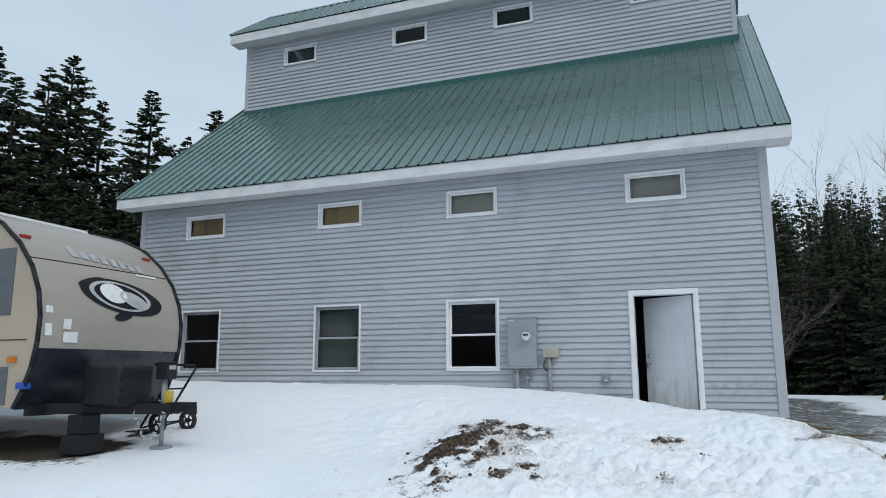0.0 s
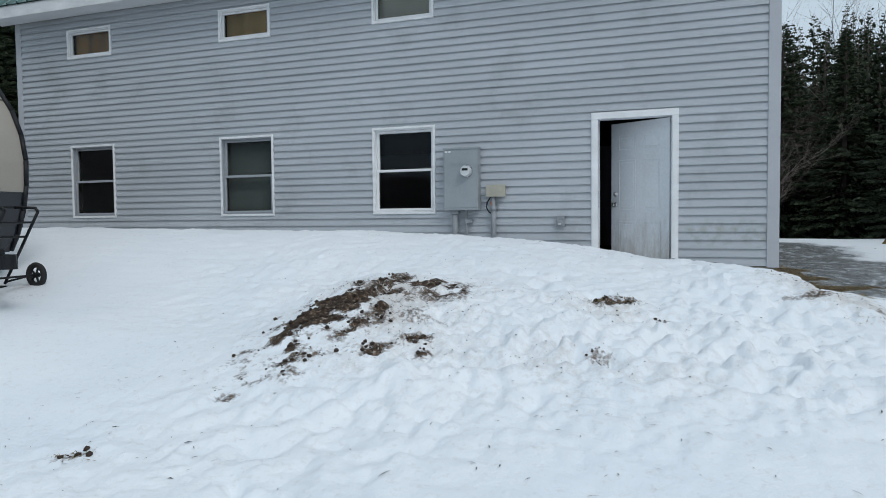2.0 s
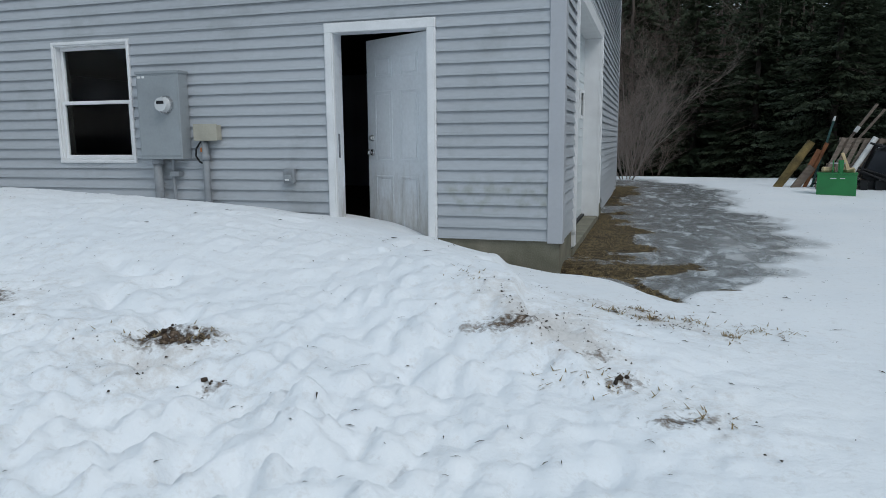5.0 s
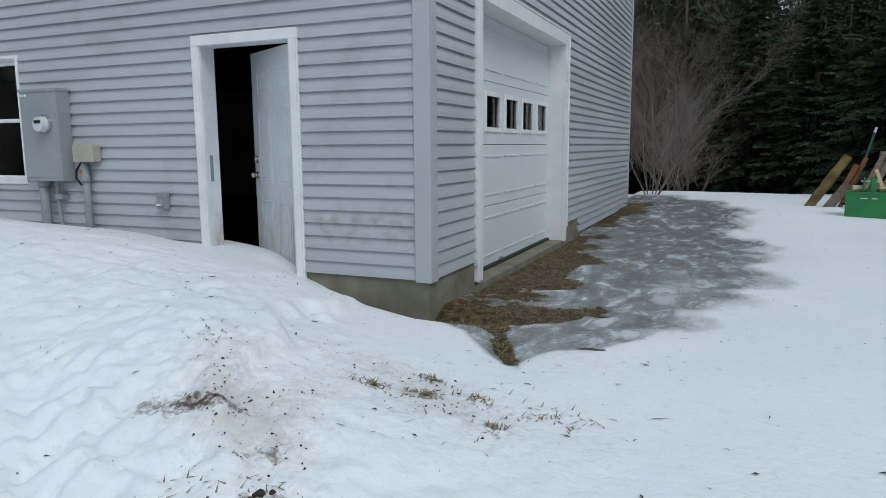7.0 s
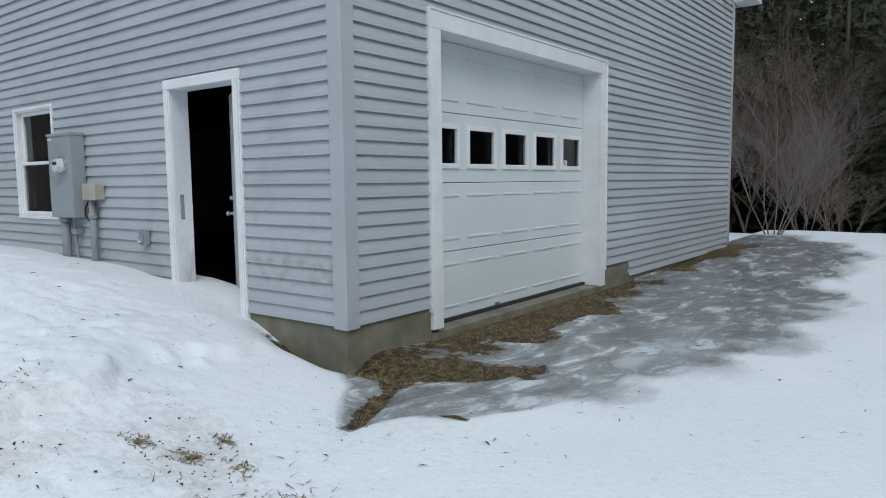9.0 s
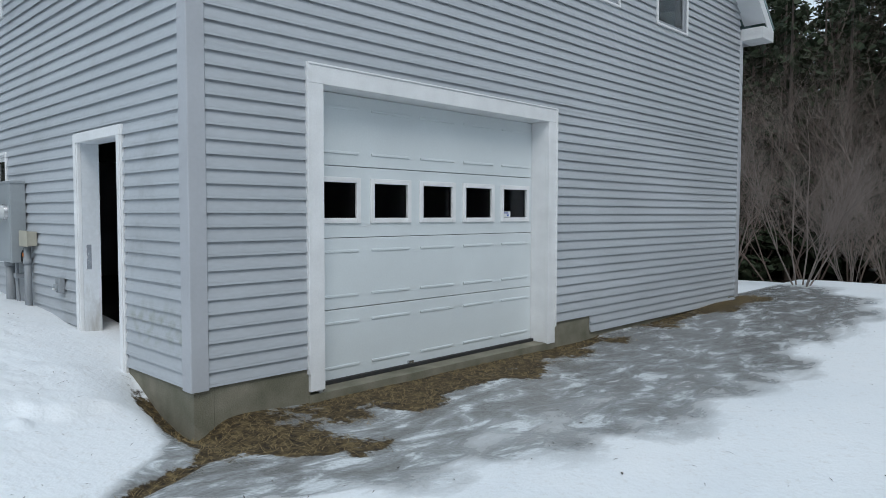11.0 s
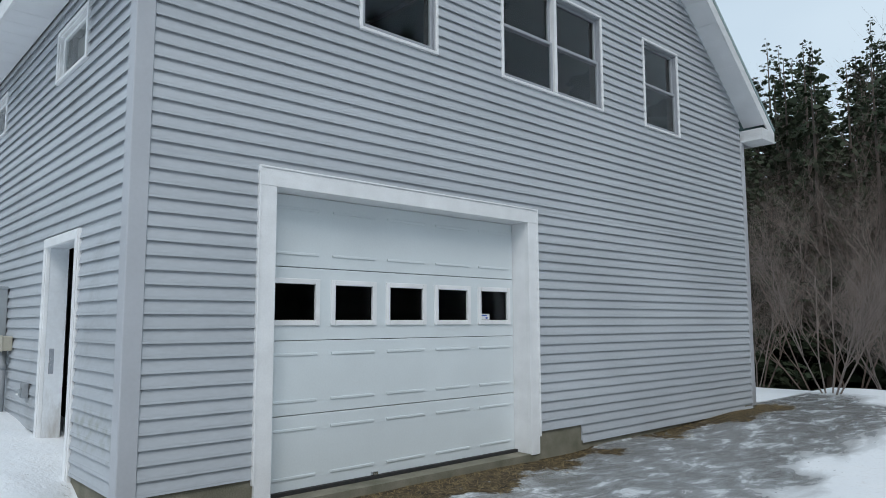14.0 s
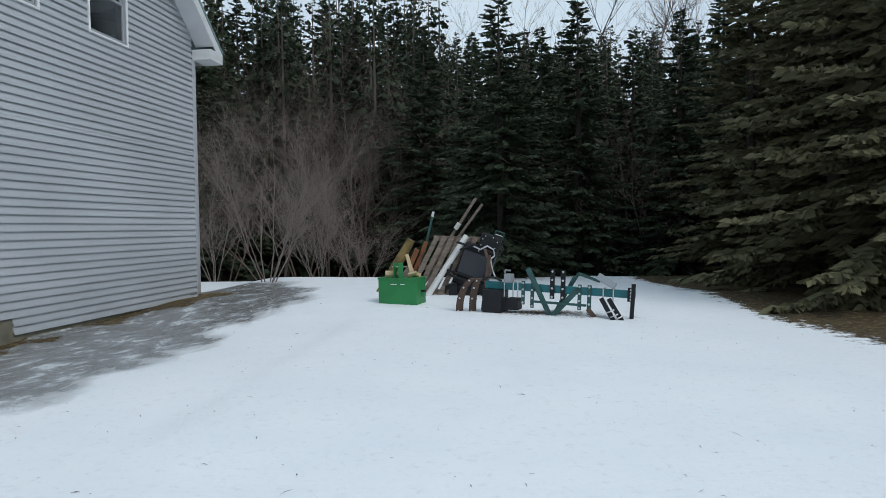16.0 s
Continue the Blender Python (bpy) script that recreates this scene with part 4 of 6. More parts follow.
def front_door():
    a, b, z1 = DOOR[0], DOOR[1], DOOR[3]
    hinge = Matrix.Translation((b - 0.088, 0.11, 0.0)) @ Matrix.Rotation(radians(-29.5), 4, "Z")
    w, h0, h1 = 0.868, 0.07, z1 - 0.095
    slab = Shape().bbox(-w, -0.044, h0, 0, 0.0, h1, 0.003, hinge)
    for u0, u1 in ((-0.75, -0.49), (-0.38, -0.12)):
        for c, d in ((0.28, 0.78), (0.92, 1.58), (1.70, 1.90)):
            for k, (e, o) in enumerate(((0.0, 0.006), (0.028, 0.010))):
                if k == 0:
                    for p in ((u0, u1, c, c + 0.018), (u0, u1, d - 0.018, d), (u0, u0 + 0.018, c + 0.018, d - 0.018), (u1 - 0.018, u1, c + 0.018, d - 0.018)):
                        slab.bbox(p[0], -0.044 - o, p[2], p[1], -0.043, p[3], 0.003, hinge)
                else:
                    slab.bbox(u0 + 0.035, -0.044 - 0.007, c + 0.035, u1 - 0.035, -0.043, d - 0.035, 0.005, hinge)
    door = part("door", slab, DOORDIRTY, house, "dirty white six-panel entry door standing ajar")
    for u0, u1, c, d in ((a, a + 0.085, -0.1, z1 - 0.085), (b - 0.085, b, -0.1, z1 - 0.085), (a, b, z1 - 0.085, z1)):
        cas = Shape().bbox(u0, -0.034, c, u1, 0.0, d, 0.006)
        part("casing", cas, WHITE, door, "white door casing")
        cap = Shape().bbox(u0 + 0.012, -0.044, c, u1 - 0.012, -0.034, d - 0.012 * (d == z1), 0.005)
        part("casing_bead", cap, WHITE, door)
    for j in (Shape().box(a + 0.04, 0.0, -0.1, a + 0.085, 0.15, z1 - 0.085), Shape().box(b - 0.085, 0.0, -0.1, b - 0.04, 0.15, z1 - 0.085), Shape().box(a + 0.04, 0.0, z1 - 0.085, b - 0.04, 0.15, z1 - 0.04)):
        part("jamb", j, DOORDIRTY, door, "grimy white door jamb")
    for z, r in ((1.0, 0.03), (1.14, 0.024)):
        knob = Shape()
        p = [hinge @ Vector((-w + 0.07, -0.044 - o, z)) for o in (0.0, 0.012, 0.035, 0.05, 0.072)]
        knob.tube(p[0], p[1], 0.032, 0.03, 14)
        if z < 1.1:
            knob.tube(p[1], p[2], 0.012, 0.014, 12).tube(p[2], p[3], 0.018, 0.029, 14).tube(p[3], p[4], 0.029, 0.016, 14)
        else:
            knob.tube(p[1], p[2], 0.024, 0.018, 14)
        part("door_knob" if z < 1.1 else "deadbolt", knob, CHROME, door, "worn chrome", True)
    strike = Shape().bbox(a + 0.0835, 0.03, 0.96, a + 0.087, 0.07, 1.18, 0.001)
    part("strike_plate", strike, CHROME, door)


front_door()


def garage_door():
    y0, y1, _, zt = GARAGE
    w = 0.14
    pieces = [("casing", c) for c in ((0.0, y0, 0.06, 0.034, y0 + w, zt - w), (0.0, y1 - w, 0.02, 0.034, y1, zt - w), (0.0, y0, zt - w, 0.036, y1, zt))]
    pieces += [("channel", c) for c in ((0.0, y0 - 0.016, 0.2, 0.045, y0, zt + 0.016), (0.0, y1, 0.2, 0.045, y1 + 0.016, zt + 0.016), (0.0, y0, zt, 0.045, y1, zt + 0.016))]
    pieces += [("jamb", c) for c in ((-0.26, y0 + w - 0.03, 0.03, 0.0, y0 + w, zt - w), (-0.26, y1 - w, 0.03, 0.0, y1 - w + 0.03, zt - w), (-0.26, y0 + w - 0.03, zt - w, 0.0, y1 - w + 0.03, zt - w + 0.03))]
    a, b = y0 + w + 0.004, y1 - w - 0.004
    hgt, x = 0.607, -0.20
    cw = (b - a) / 5
    ribs = []
    for i in range(4):
        z0, z1 = 0.045 + i * hgt, 0.045 + (i + 1) * hgt - 0.006
        s = Shape()
        wins = [(a + cw * (k + 0.5) - 0.235, a + cw * (k + 0.5) + 0.235) for k in range(5)]
        if i == 2:
            wz0, wz1 = z0 + 0.13, z0 + 0.50
            s.box(x - 0.045, a, z0, x, b, wz0).box(x - 0.045, a, wz1, x, b, z1)
            at = a
            for p, q in wins:
                s.box(x - 0.045, at, wz0, x, p, wz1)
                at = q
            s.box(x - 0.045, at, wz0, x, b, wz1)
        else:
            s.bbox(x - 0.045, a, z0, x, b, z1, 0.006)
            for p, q in wins:
                for c, d in ((z0 + 0.10, z0 + 0.122), (z1 - 0.122, z1 - 0.10)):
                    ribs.append(Shape().bbox(x - 0.003, p + 0.005, c, x + 0.009, q - 0.005, d, 0.0045))
        if i == 0:
            door = part("garage_door", s, DOORW, house, "closed white sectional garage door with five small windows")
            for name, c in pieces:
                part(name, Shape().bbox(*c, 0.005), WHITE, door)
        else:
            part("panel", s, DOORW, door)
        if i == 2:
            for k, (p, q) in enumerate(wins):
                f = Shape()
                for c in ((p - 0.01, p + 0.035, wz0 - 0.01, wz1 + 0.01), (q - 0.035, q + 0.01, wz0 - 0.01, wz1 + 0.01), (p + 0.035, q - 0.035, wz0 - 0.01, wz0 + 0.035), (p + 0.035, q - 0.035, wz1 - 0.035, wz1 + 0.01)):
                    f.bbox(x - 0.01, c[0], c[2], x + 0.016, c[1], c[3], 0.005)
                part("window_frame", f, WHITE, door)
                g = part("pane", Shape().box(x - 0.03, p + 0.03, wz0 + 0.03, x - 0.026, q - 0.03, wz1 - 0.03), GLASS, door)
                g.visible_shadow = False
                if k == 4:
                    part("sticker", Shape().box(x - 0.024, p + 0.045, wz0 + 0.04, x - 0.022, p + 0.19, wz0 + 0.10), PAPER, door, "small white sticker")
                    bars = Shape().box(x - 0.0215, p + 0.055, wz0 + 0.078, x - 0.0205, p + 0.15, wz0 + 0.09).box(x - 0.0215, p + 0.13, wz0 + 0.05, x - 0.0205, p + 0.16, wz0 + 0.068)
                    part("sticker_print", bars, BLUE, door)
    for rib in ribs:
        part("embossed_rib", rib, DOORW, door)
    part("lock_handle", Shape().bbox(x + 0.0, (a + b) / 2 - 0.4, 0.06, x + 0.03, (a + b) / 2 - 0.34, 0.09, 0.004), CHROME, door)
    part("weather_seal", Shape().bbox(x - 0.04, a, 0.031, x - 0.006, b, 0.045, 0.004), RUBBER, door)


garage_door()

# ---- things on the south wall ----
def meter_box():
    t = thing("meter_box", (-3.85, -0.09, 0.95), "grey steel electric meter cabinet on the siding", "meter box")
    body = Shape().bbox(-4.09, -0.165, 0.95, -3.61, -0.022, 1.775, 0.008).bbox(-4.10, -0.175, 1.765, -3.60, -0.022, 1.792, 0.006)
    part("body", body, GREYBOX, t)
    part("door_lip", Shape().bbox(-4.075, -0.171, 0.985, -3.625, -0.163, 1.745, 0.004), GREYBOX, t)
    part("meter_ring", Shape().tube((-3.76, -0.170, 1.47), (-3.76, -0.20, 1.47), 0.088, 0.082, 28), CHROME, t, smooth=False)
    part("meter_dome", Shape().tube((-3.76, -0.20, 1.47), (-3.76, -0.255, 1.47), 0.072, 0.064, 28), material("meter_glass", (0.62, 0.64, 0.65), 0.12, 0.05, 8, 60, 0.0), t, "clear glass meter dome")
    part("meter_dial", Shape().bbox(-3.80, -0.259, 1.475, -3.72, -0.254, 1.505, 0.001), BLACKP, t, "dark dial strip")
    part("label", Shape().box(-4.07, -0.1745, 1.725, -4.03, -0.1715, 1.745), PAPER, t, "small white label")
    part("label", Shape().box(-4.015, -0.1745, 1.725, -3.985, -0.1715, 1.745), PAPER, t, "small white label")
    part("conduit", Shape().tube((-3.96, -0.09, 0.96), (-3.96, -0.09, 0.3), 0.045, 0.045, 14).tube((-3.96, -0.09, 0.965), (-3.96, -0.09, 0.90), 0.056, 0.056, 14), PIPE, t, "grey service conduit", True)
    part("conduit", Shape().path([(-3.80, -0.07, 0.96), (-3.80, -0.07, 0.72), (-3.80, -0.05, 0.4)], 0.018), PIPE, t)
    part("clamp", Shape().bbox(-3.82, -0.10, 0.78, -3.72, -0.022, 0.83, 0.006), PIPE, t)


def junction_box():
    t = thing("junction_box", (-3.35, -0.05, 0.7), "beige utility junction box with a grey conduit", "junction box")
    part("body", Shape().bbox(-3.50, -0.11, 1.13, -3.26, -0.022, 1.275, 0.008), BEIGE, t)
    part("cover", Shape().bbox(-3.51, -0.122, 1.125, -3.25, -0.108, 1.285, 0.006), BEIGE, t)
    part("conduit", Shape().tube((-3.42, -0.07, 1.14), (-3.42, -0.07, 0.3), 0.034, 0.034, 12).tube((-3.42, -0.07, 1.0), (-3.42, -0.07, 0.94), 0.042, 0.042, 12), PIPE, t, smooth=True)
    part("cable", Shape().path([(-3.46, -0.08, 1.12), (-3.50, -0.10, 1.05), (-3.51, -0.10, 0.98), (-3.48, -0.08, 0.92), (-3.44, -0.06, 0.90)], 0.009), BLACKP, t, "black looped cable")
    part("tag", Shape().bbox(-3.452, -0.108, 1.02, -3.44, -0.10, 1.06, 0.002), ORANGE, t)


def outlet():
    t = thing("outdoor_outlet", (-2.53, -0.04, 0.72), "grey weatherproof outlet cover on the siding", "outlet")
    part("body", Shape().bbox(-2.585, -0.075, 0.72, -2.475, -0.022, 0.86, 0.012), PIPE, t)
    part("cover", Shape().bbox(-2.565, -0.10, 0.745, -2.495, -0.072, 0.805, 0.012), GREYBOX, t)
    part("plug", Shape().bbox(-2.55, -0.112, 0.75, -2.51, -0.098, 0.765, 0.003), PAPER, t)


meter_box()
junction_box()
outlet()


# ---- travel trailer, its nose towards +x ----
NOSE = [(-8.72, 0.52), (-8.60, 0.72), (-8.49, 1.0), (-8.43, 1.3), (-8.42, 1.6), (-8.48, 1.9), (-8.62, 2.2), (-8.86, 2.5), (-9.2, 2.78), (-9.65, 2.97), (-10.3, 3.13), (-11.2, 3.24), (-12.4, 3.30), (-15.4, 3.32)]
TY0, TY1 = -5.3, -2.9


def nose_at(z):
    """x of the nose at height z, below the roof."""
    zs, xs = [p[1] for p in NOSE[:11]], [p[0] for p in NOSE[:11]]
    return float(np.interp(z, zs, xs))


def trailer():
    t = thing("travel_trailer", (-11.9, -4.1, 0.0), "tan and black travel trailer parked in the snow", "trailer")

    def band(z0, z1, y0, y1, off, n=14, m=6):
        s, v, f = Shape(), [], []
        for i in range(n + 1):
            z = z0 + (z1 - z0) * i / n
            for j in range(m + 1):
                y = y0 + (y1 - y0) * j / m
                bow = 0.05 * (1 - ((y - (TY0 + TY1) / 2) / 1.2) ** 2)
                v.append((nose_at(z) + off + bow, y, z + 0.35 * off))
        for i in range(n):
            for j in range(m):
                k = i * (m + 1) + j
                f.append((k, k + 1, k + m + 2, k + m + 1))
        return s.add(v, f)

    # body: sides, roof, floor and tail
    s = Shape()
    loop = NOSE + [(-15.4, 0.52)]
    k = len(loop)
    s.add([(x - 0.02, TY0 + 0.004, z) for x, z in loop] + [(x - 0.02, TY1 - 0.004, z) for x, z in loop], [tuple(range(k)), tuple(range(2 * k - 1, k - 1, -1))] + [(i, k + i, k + (i + 1) % k, (i + 1) % k) for i in range(9, k)])
    part("body", s, RVTAN, t, "tan aluminium side wall")
    part("front_cap", band(1.22, 2.97, TY0 + 0.02, TY1 - 0.02, 0.0, 22, 10), TAN, t, "rounded tan fibreglass front cap", True)
    part("front_skirt", band(0.50, 1.215, TY0 + 0.02, TY1 - 0.02, 0.004, 12, 10), NAVY, t, "glossy black lower front", True)
    roofcap = Shape()
    for a, b in zip(NOSE[9:], NOSE[10:]):
        roofcap.add([(a[0], TY0, a[1] + 0.01), (a[0], TY1, a[1] + 0.01), (b[0], TY1, b[1] + 0.01), (b[0], TY0, b[1] + 0.01)], [(0, 1, 2, 3)])
    part("roof", roofcap, TAN, t)
    snow = Shape()
    for a, b in zip(NOSE[10:], NOSE[11:]):
        snow.hexa([(a[0], TY0 + 0.1, a[1] + 0.012), (a[0], TY1 - 0.1, a[1] + 0.012), (b[0], TY1 - 0.1, b[1] + 0.012), (b[0], TY0 + 0.1, b[1] + 0.012), (a[0], TY0 + 0.13, a[1] + 0.05), (a[0], TY1 - 0.13, a[1] + 0.05), (b[0], TY1 - 0.13, b[1] + 0.06), (b[0], TY0 + 0.13, b[1] + 0.06)])
    part("roof_snow", snow, SNOWSOLID, t, "thin snow on the trailer roof")
    for y in (TY0, TY1):
        edge = Shape().path([(x + 0.012, y, z) for x, z in NOSE], 0.028, 8)
        part("edge_trim", edge, BLACKP, t, "black edge moulding", True)
    seam = Shape()
    ys = np.linspace(TY0 + 0.03, TY1 - 0.03, 11)
    bow = lambda y: 0.05 * (1 - ((y - (TY0 + TY1) / 2) / 1.2) ** 2)
    seam.path([(nose_at(2.33) + 0.006 + bow(y), y, 2.33) for y in ys], 0.006, 6)
    part("cap_seam", seam, BLACKP, t)

    def decal(name, mat, zc, yc, rz, ry, off, label, hole=0.0, n=40, skew=0.0):
        v, f = [], []
        for i in range(n):
            a = 6.2832 * i / n
            for k in (hole, 1.0):
                y, z = yc + ry * k * math.cos(a), zc + rz * k * math.sin(a) + skew * ry * k * math.cos(a)
                v.append((nose_at(z) + off + bow(y), y, z + 0.3 * off))
        for i in range(n):
            j = (i + 1) % n
            f.append((2 * i, 2 * i + 1, 2 * j + 1, 2 * j))
        part(name, Shape().add(v, f), mat, t, label)

    decal("emblem", BLACKM, 1.93, -4.0, 0.23, 0.70, 0.010, "black oval emblem", 0.0, skew=-0.10)
    decal("emblem", SILVER, 1.94, -4.05, 0.19, 0.52, 0.014, "silver oval ring", 0.86, skew=-0.10)
    decal("emblem", PAPER, 1.97, -4.18, 0.13, 0.22, 0.016, "pale plain shape", 0.0, skew=-0.1)
    decal("emblem", SILVER, 1.90, -3.84, 0.10, 0.24, 0.016, "silver plain shape", 0.0, skew=-0.25)
    decal("emblem", BLACKM, 2.10, -4.50, 0.05, 0.22, 0.012, "black swoosh", 0.0, skew=0.25)
    decal("emblem", BLACKM, 1.67, -4.05, 0.06, 0.16, 0.012, "black swoosh", 0.0, skew=0.2)
    for i in range(8):
        y0 = -4.62 + i * 0.155
        hgt = 0.15 if i == 0 else 0.11
        bar = Shape()
        v = []
        for z in (2.43 - 0.012 * i, 2.43 - 0.012 * i + hgt):
            for y in (y0, y0 + 0.11):
                v.append((nose_at(z) + 0.012 + bow(y), y, z + 0.004))
        part("lettering", bar.add(v, [(0, 1, 3, 2)]), SILVER, t, "plain silver letter block")
    v = []
    for z in (2.285, 2.315):
        for y in (-3.62, -3.2):
            v.append((nose_at(z) + 0.012 + bow(y), y, z + 0.004))
    part("lettering", Shape().add(v, [(0, 1, 3, 2)]), PAPER, t, "small pale lettering bar")
    for y, z, w, h in ((-5.17, 1.55, 0.09, 0.36), (-4.93, 1.52, 0.11, 0.12), (-4.87, 1.36, 0.20, 0.13)):
        v = [(nose_at(c) + 0.012 + bow(d), d, c) for c in (z - h / 2, z + h / 2) for d in (y - w / 2, y + w / 2)]
        part("sticker", Shape().add(v, [(0, 1, 3, 2)]), PAPER, t, "white notice sticker")
    for y in (TY0 + 0.16, TY1 - 0.2):
        z = 2.62
        part("marker_light", Shape().bbox(nose_at(z) - 0.01, y - 0.07, z - 0.02, nose_at(z) + 0.05, y + 0.07, z + 0.025, 0.012), RED, t, "red marker light")
    part("side_stripe", Shape().box(-15.3, TY0 - 0.004, 1.62, -8.9, TY0 + 0.002, 2.45), RVGREY, t, "grey striped side band")
    part("side_stripe", Shape().box(-15.3, TY0 - 0.004, 0.55, -8.85, TY0 + 0.002, 1.0), RVGREY, t, "grey striped side band")
    part("side_seam", Shape().box(-15.3, TY0 - 0.006, 1.315, -8.6, TY0 + 0.002, 1.325), BLACKP, t)
    part("side_marker", Shape().bbox(-8.86, TY0 - 0.03, 1.05, -8.72, TY0, 1.12, 0.01), ORANGE, t, "orange side marker light")
    part("wheel", Shape().torus((-12.6, TY0 + 0.14, 0.30), (0, 1, 0), 0.25, 0.10, 26, 10), RUBBER, t, "black trailer tyre", True)
    part("wheel", Shape().torus((-13.5, TY0 + 0.14, 0.30), (0, 1, 0), 0.25, 0.10, 26, 10), RUBBER, t, "black trailer tyre", True)
    # A-frame tongue
    for y in (-4.95, -3.55):
        a, b = Vector((-8.75, y, 0.50)), Vector((-7.25, -4.25 + (y + 4.25) * 0.08, 0.48))
        d = (b - a)
        m = Matrix.Translation((a + b) / 2) @ d.to_track_quat("X", "Z").to_matrix().to_4x4()
        part("tongue_rail", Shape().bbox(-d.length / 2, -0.035, -0.065, d.length / 2, 0.035, 0.065, 0.008, m), BLACKM, t)
    part("bumper_beam", Shape().bbox(-8.72, TY0 + 0.15, 0.42, -8.62, TY1 - 0.15, 0.54, 0.01), BLACKM, t)
    part("coupler", Shape().bbox(-7.35, -4.33, 0.44, -6.98, -4.17, 0.56, 0.03).tube((-7.02, -4.25, 0.56), (-7.02, -4.25, 0.42), 0.07, 0.08, 16), BLACKM, t, "black steel ball coupler")
    part("jack_post", Shape().tube((-7.44, -4.25, 0.02), (-7.44, -4.25, 0.36), 0.026, 0.026, 14).tube((-7.44, -4.25, 0.36), (-7.44, -4.25, 0.86), 0.036, 0.036, 14), PIPE, t, "grey tongue jack post", True)
    part("jack_foot", Shape().bbox(-7.54, -4.34, -0.02, -7.34, -4.16, 0.03, 0.01), PIPE, t)
    part("jack_head", Shape().bbox(-7.51, -4.34, 0.84, -7.33, -4.16, 1.06, 0.02), BLACKP, t, "black electric jack head")
    part("jack_label", Shape().bbox(-7.328, -4.29, 0.55, -7.324, -4.23, 0.70, 0.001).bbox(-7.40, -4.29, 0.55, -7.325, -4.21, 0.70, 0.004), YELLOW, t, "yellow warning label")
    part("jack_badge", Shape().bbox(-7.332, -4.31, 0.96, -7.326, -4.19, 1.01, 0.002), BEIGE, t)
    cover = Shape().bbox(-8.20, -4.82, 0.52, -7.62, -4.24, 1.02, 0.06)
    part("propane_cover", cover, BLACKP, t, "black moulded propane tank cover", True)
    for z in (0.60, 0.73, 0.86):
        part("cover_clip", Shape().bbox(-7.625, -4.80, z - 0.015, -7.605, -4.72, z + 0.015, 0.006), BLACKM, t)
    ch = Shape()
    for i in range(16):
        a = i / 15
        c = (-7.3 - 0.35 * a, -4.40 - 0.1 * a, 0.44 - 0.32 * math.sin(3.1416 * a))
        ch.torus(c, (1, 0.3, 0) if i % 2 else (0, 0.4, 1), 0.022, 0.006, 10, 5)
    part("safety_chain", ch, BOLT, t, "zinc safety chain", kind="stuff")
    part("blue_tape", Shape().bbox(-8.64, -5.36, 0.74, -8.54, -5.22, 0.82, 0.02), BLUE, t, "blue plastic cap")


trailer()


def support_block():
    s = Shape().bbox(-8.28, -4.98, -0.02, -7.98, -4.62, 0.2, 0.012).bbox(-8.24, -4.94, 0.2, -8.02, -4.66, 0.43, 0.012)
    solo("support_block", s, BLACKM, "dark wooden blocking under the trailer tongue", "block")


support_block()


def hand_truck():
    t = thing("hand_truck", (-8.0, -3.5, 0.1), "black steel hand truck standing in the snow", "hand truck")
    for y in (-3.30, -3.70):
        part("rail", Shape().path([(-8.32, y, 0.16), (-8.02, y, 0.60), (-7.76, y, 0.98), (-7.80, y, 1.02), (-8.12, y, 1.03)], 0.016), BLACKM, t, smooth=True)
        part("wheel_strut", Shape().path([(-8.30, y, 0.18), (-7.92, y, 0.26)], 0.012), BLACKM, t)
    for x, z in ((-8.10, 0.48), (-7.95, 0.70), (-7.84, 0.86)):
        part("crossbar", Shape().tube((x, -3.30, z), (x, -3.70, z), 0.012, 0.012, 8), BLACKM, t)
    part("handle", Shape().path([(-8.12, -3.30, 1.03), (-8.16, -3.5, 1.03), (-8.12, -3.70, 1.03)], 0.016), BLACKM, t)
    part("toe_plate", Shape().bbox(-8.55, -3.72, 0.12, -8.28, -3.28, 0.135, 0.004), BLACKM, t)
    part("axle", Shape().tube((-7.92, -3.2, 0.26), (-7.92, -3.82, 0.26), 0.012, 0.012, 8), BLACKM, t)
    for y in (-3.22, -3.80):
        w = part("wheel", Shape().torus((-7.92, y, 0.26), (0, 1, 0), 0.115, 0.032, 22, 8), RUBBER, t, "black rubber wheel", True)
        sp = Shape().tube((-7.92, y - 0.03, 0.26), (-7.92, y + 0.03, 0.26), 0.03, 0.03, 12)
        for i in range(5):
            a = 6.2832 * i / 5
            sp.tube((-7.92, y, 0.26), (-7.92 + 0.1 * math.cos(a), y, 0.26 + 0.1 * math.sin(a)), 0.012, 0.012, 6)
        part("rim", sp, BLACKM, w)


hand_truck()


# ---- farm gear at the edge of the yard ----
BOX = Matrix.Translation((3.637, 8.20, 0.0)) @ Matrix.Rotation(radians(-11.5), 4, "Z")


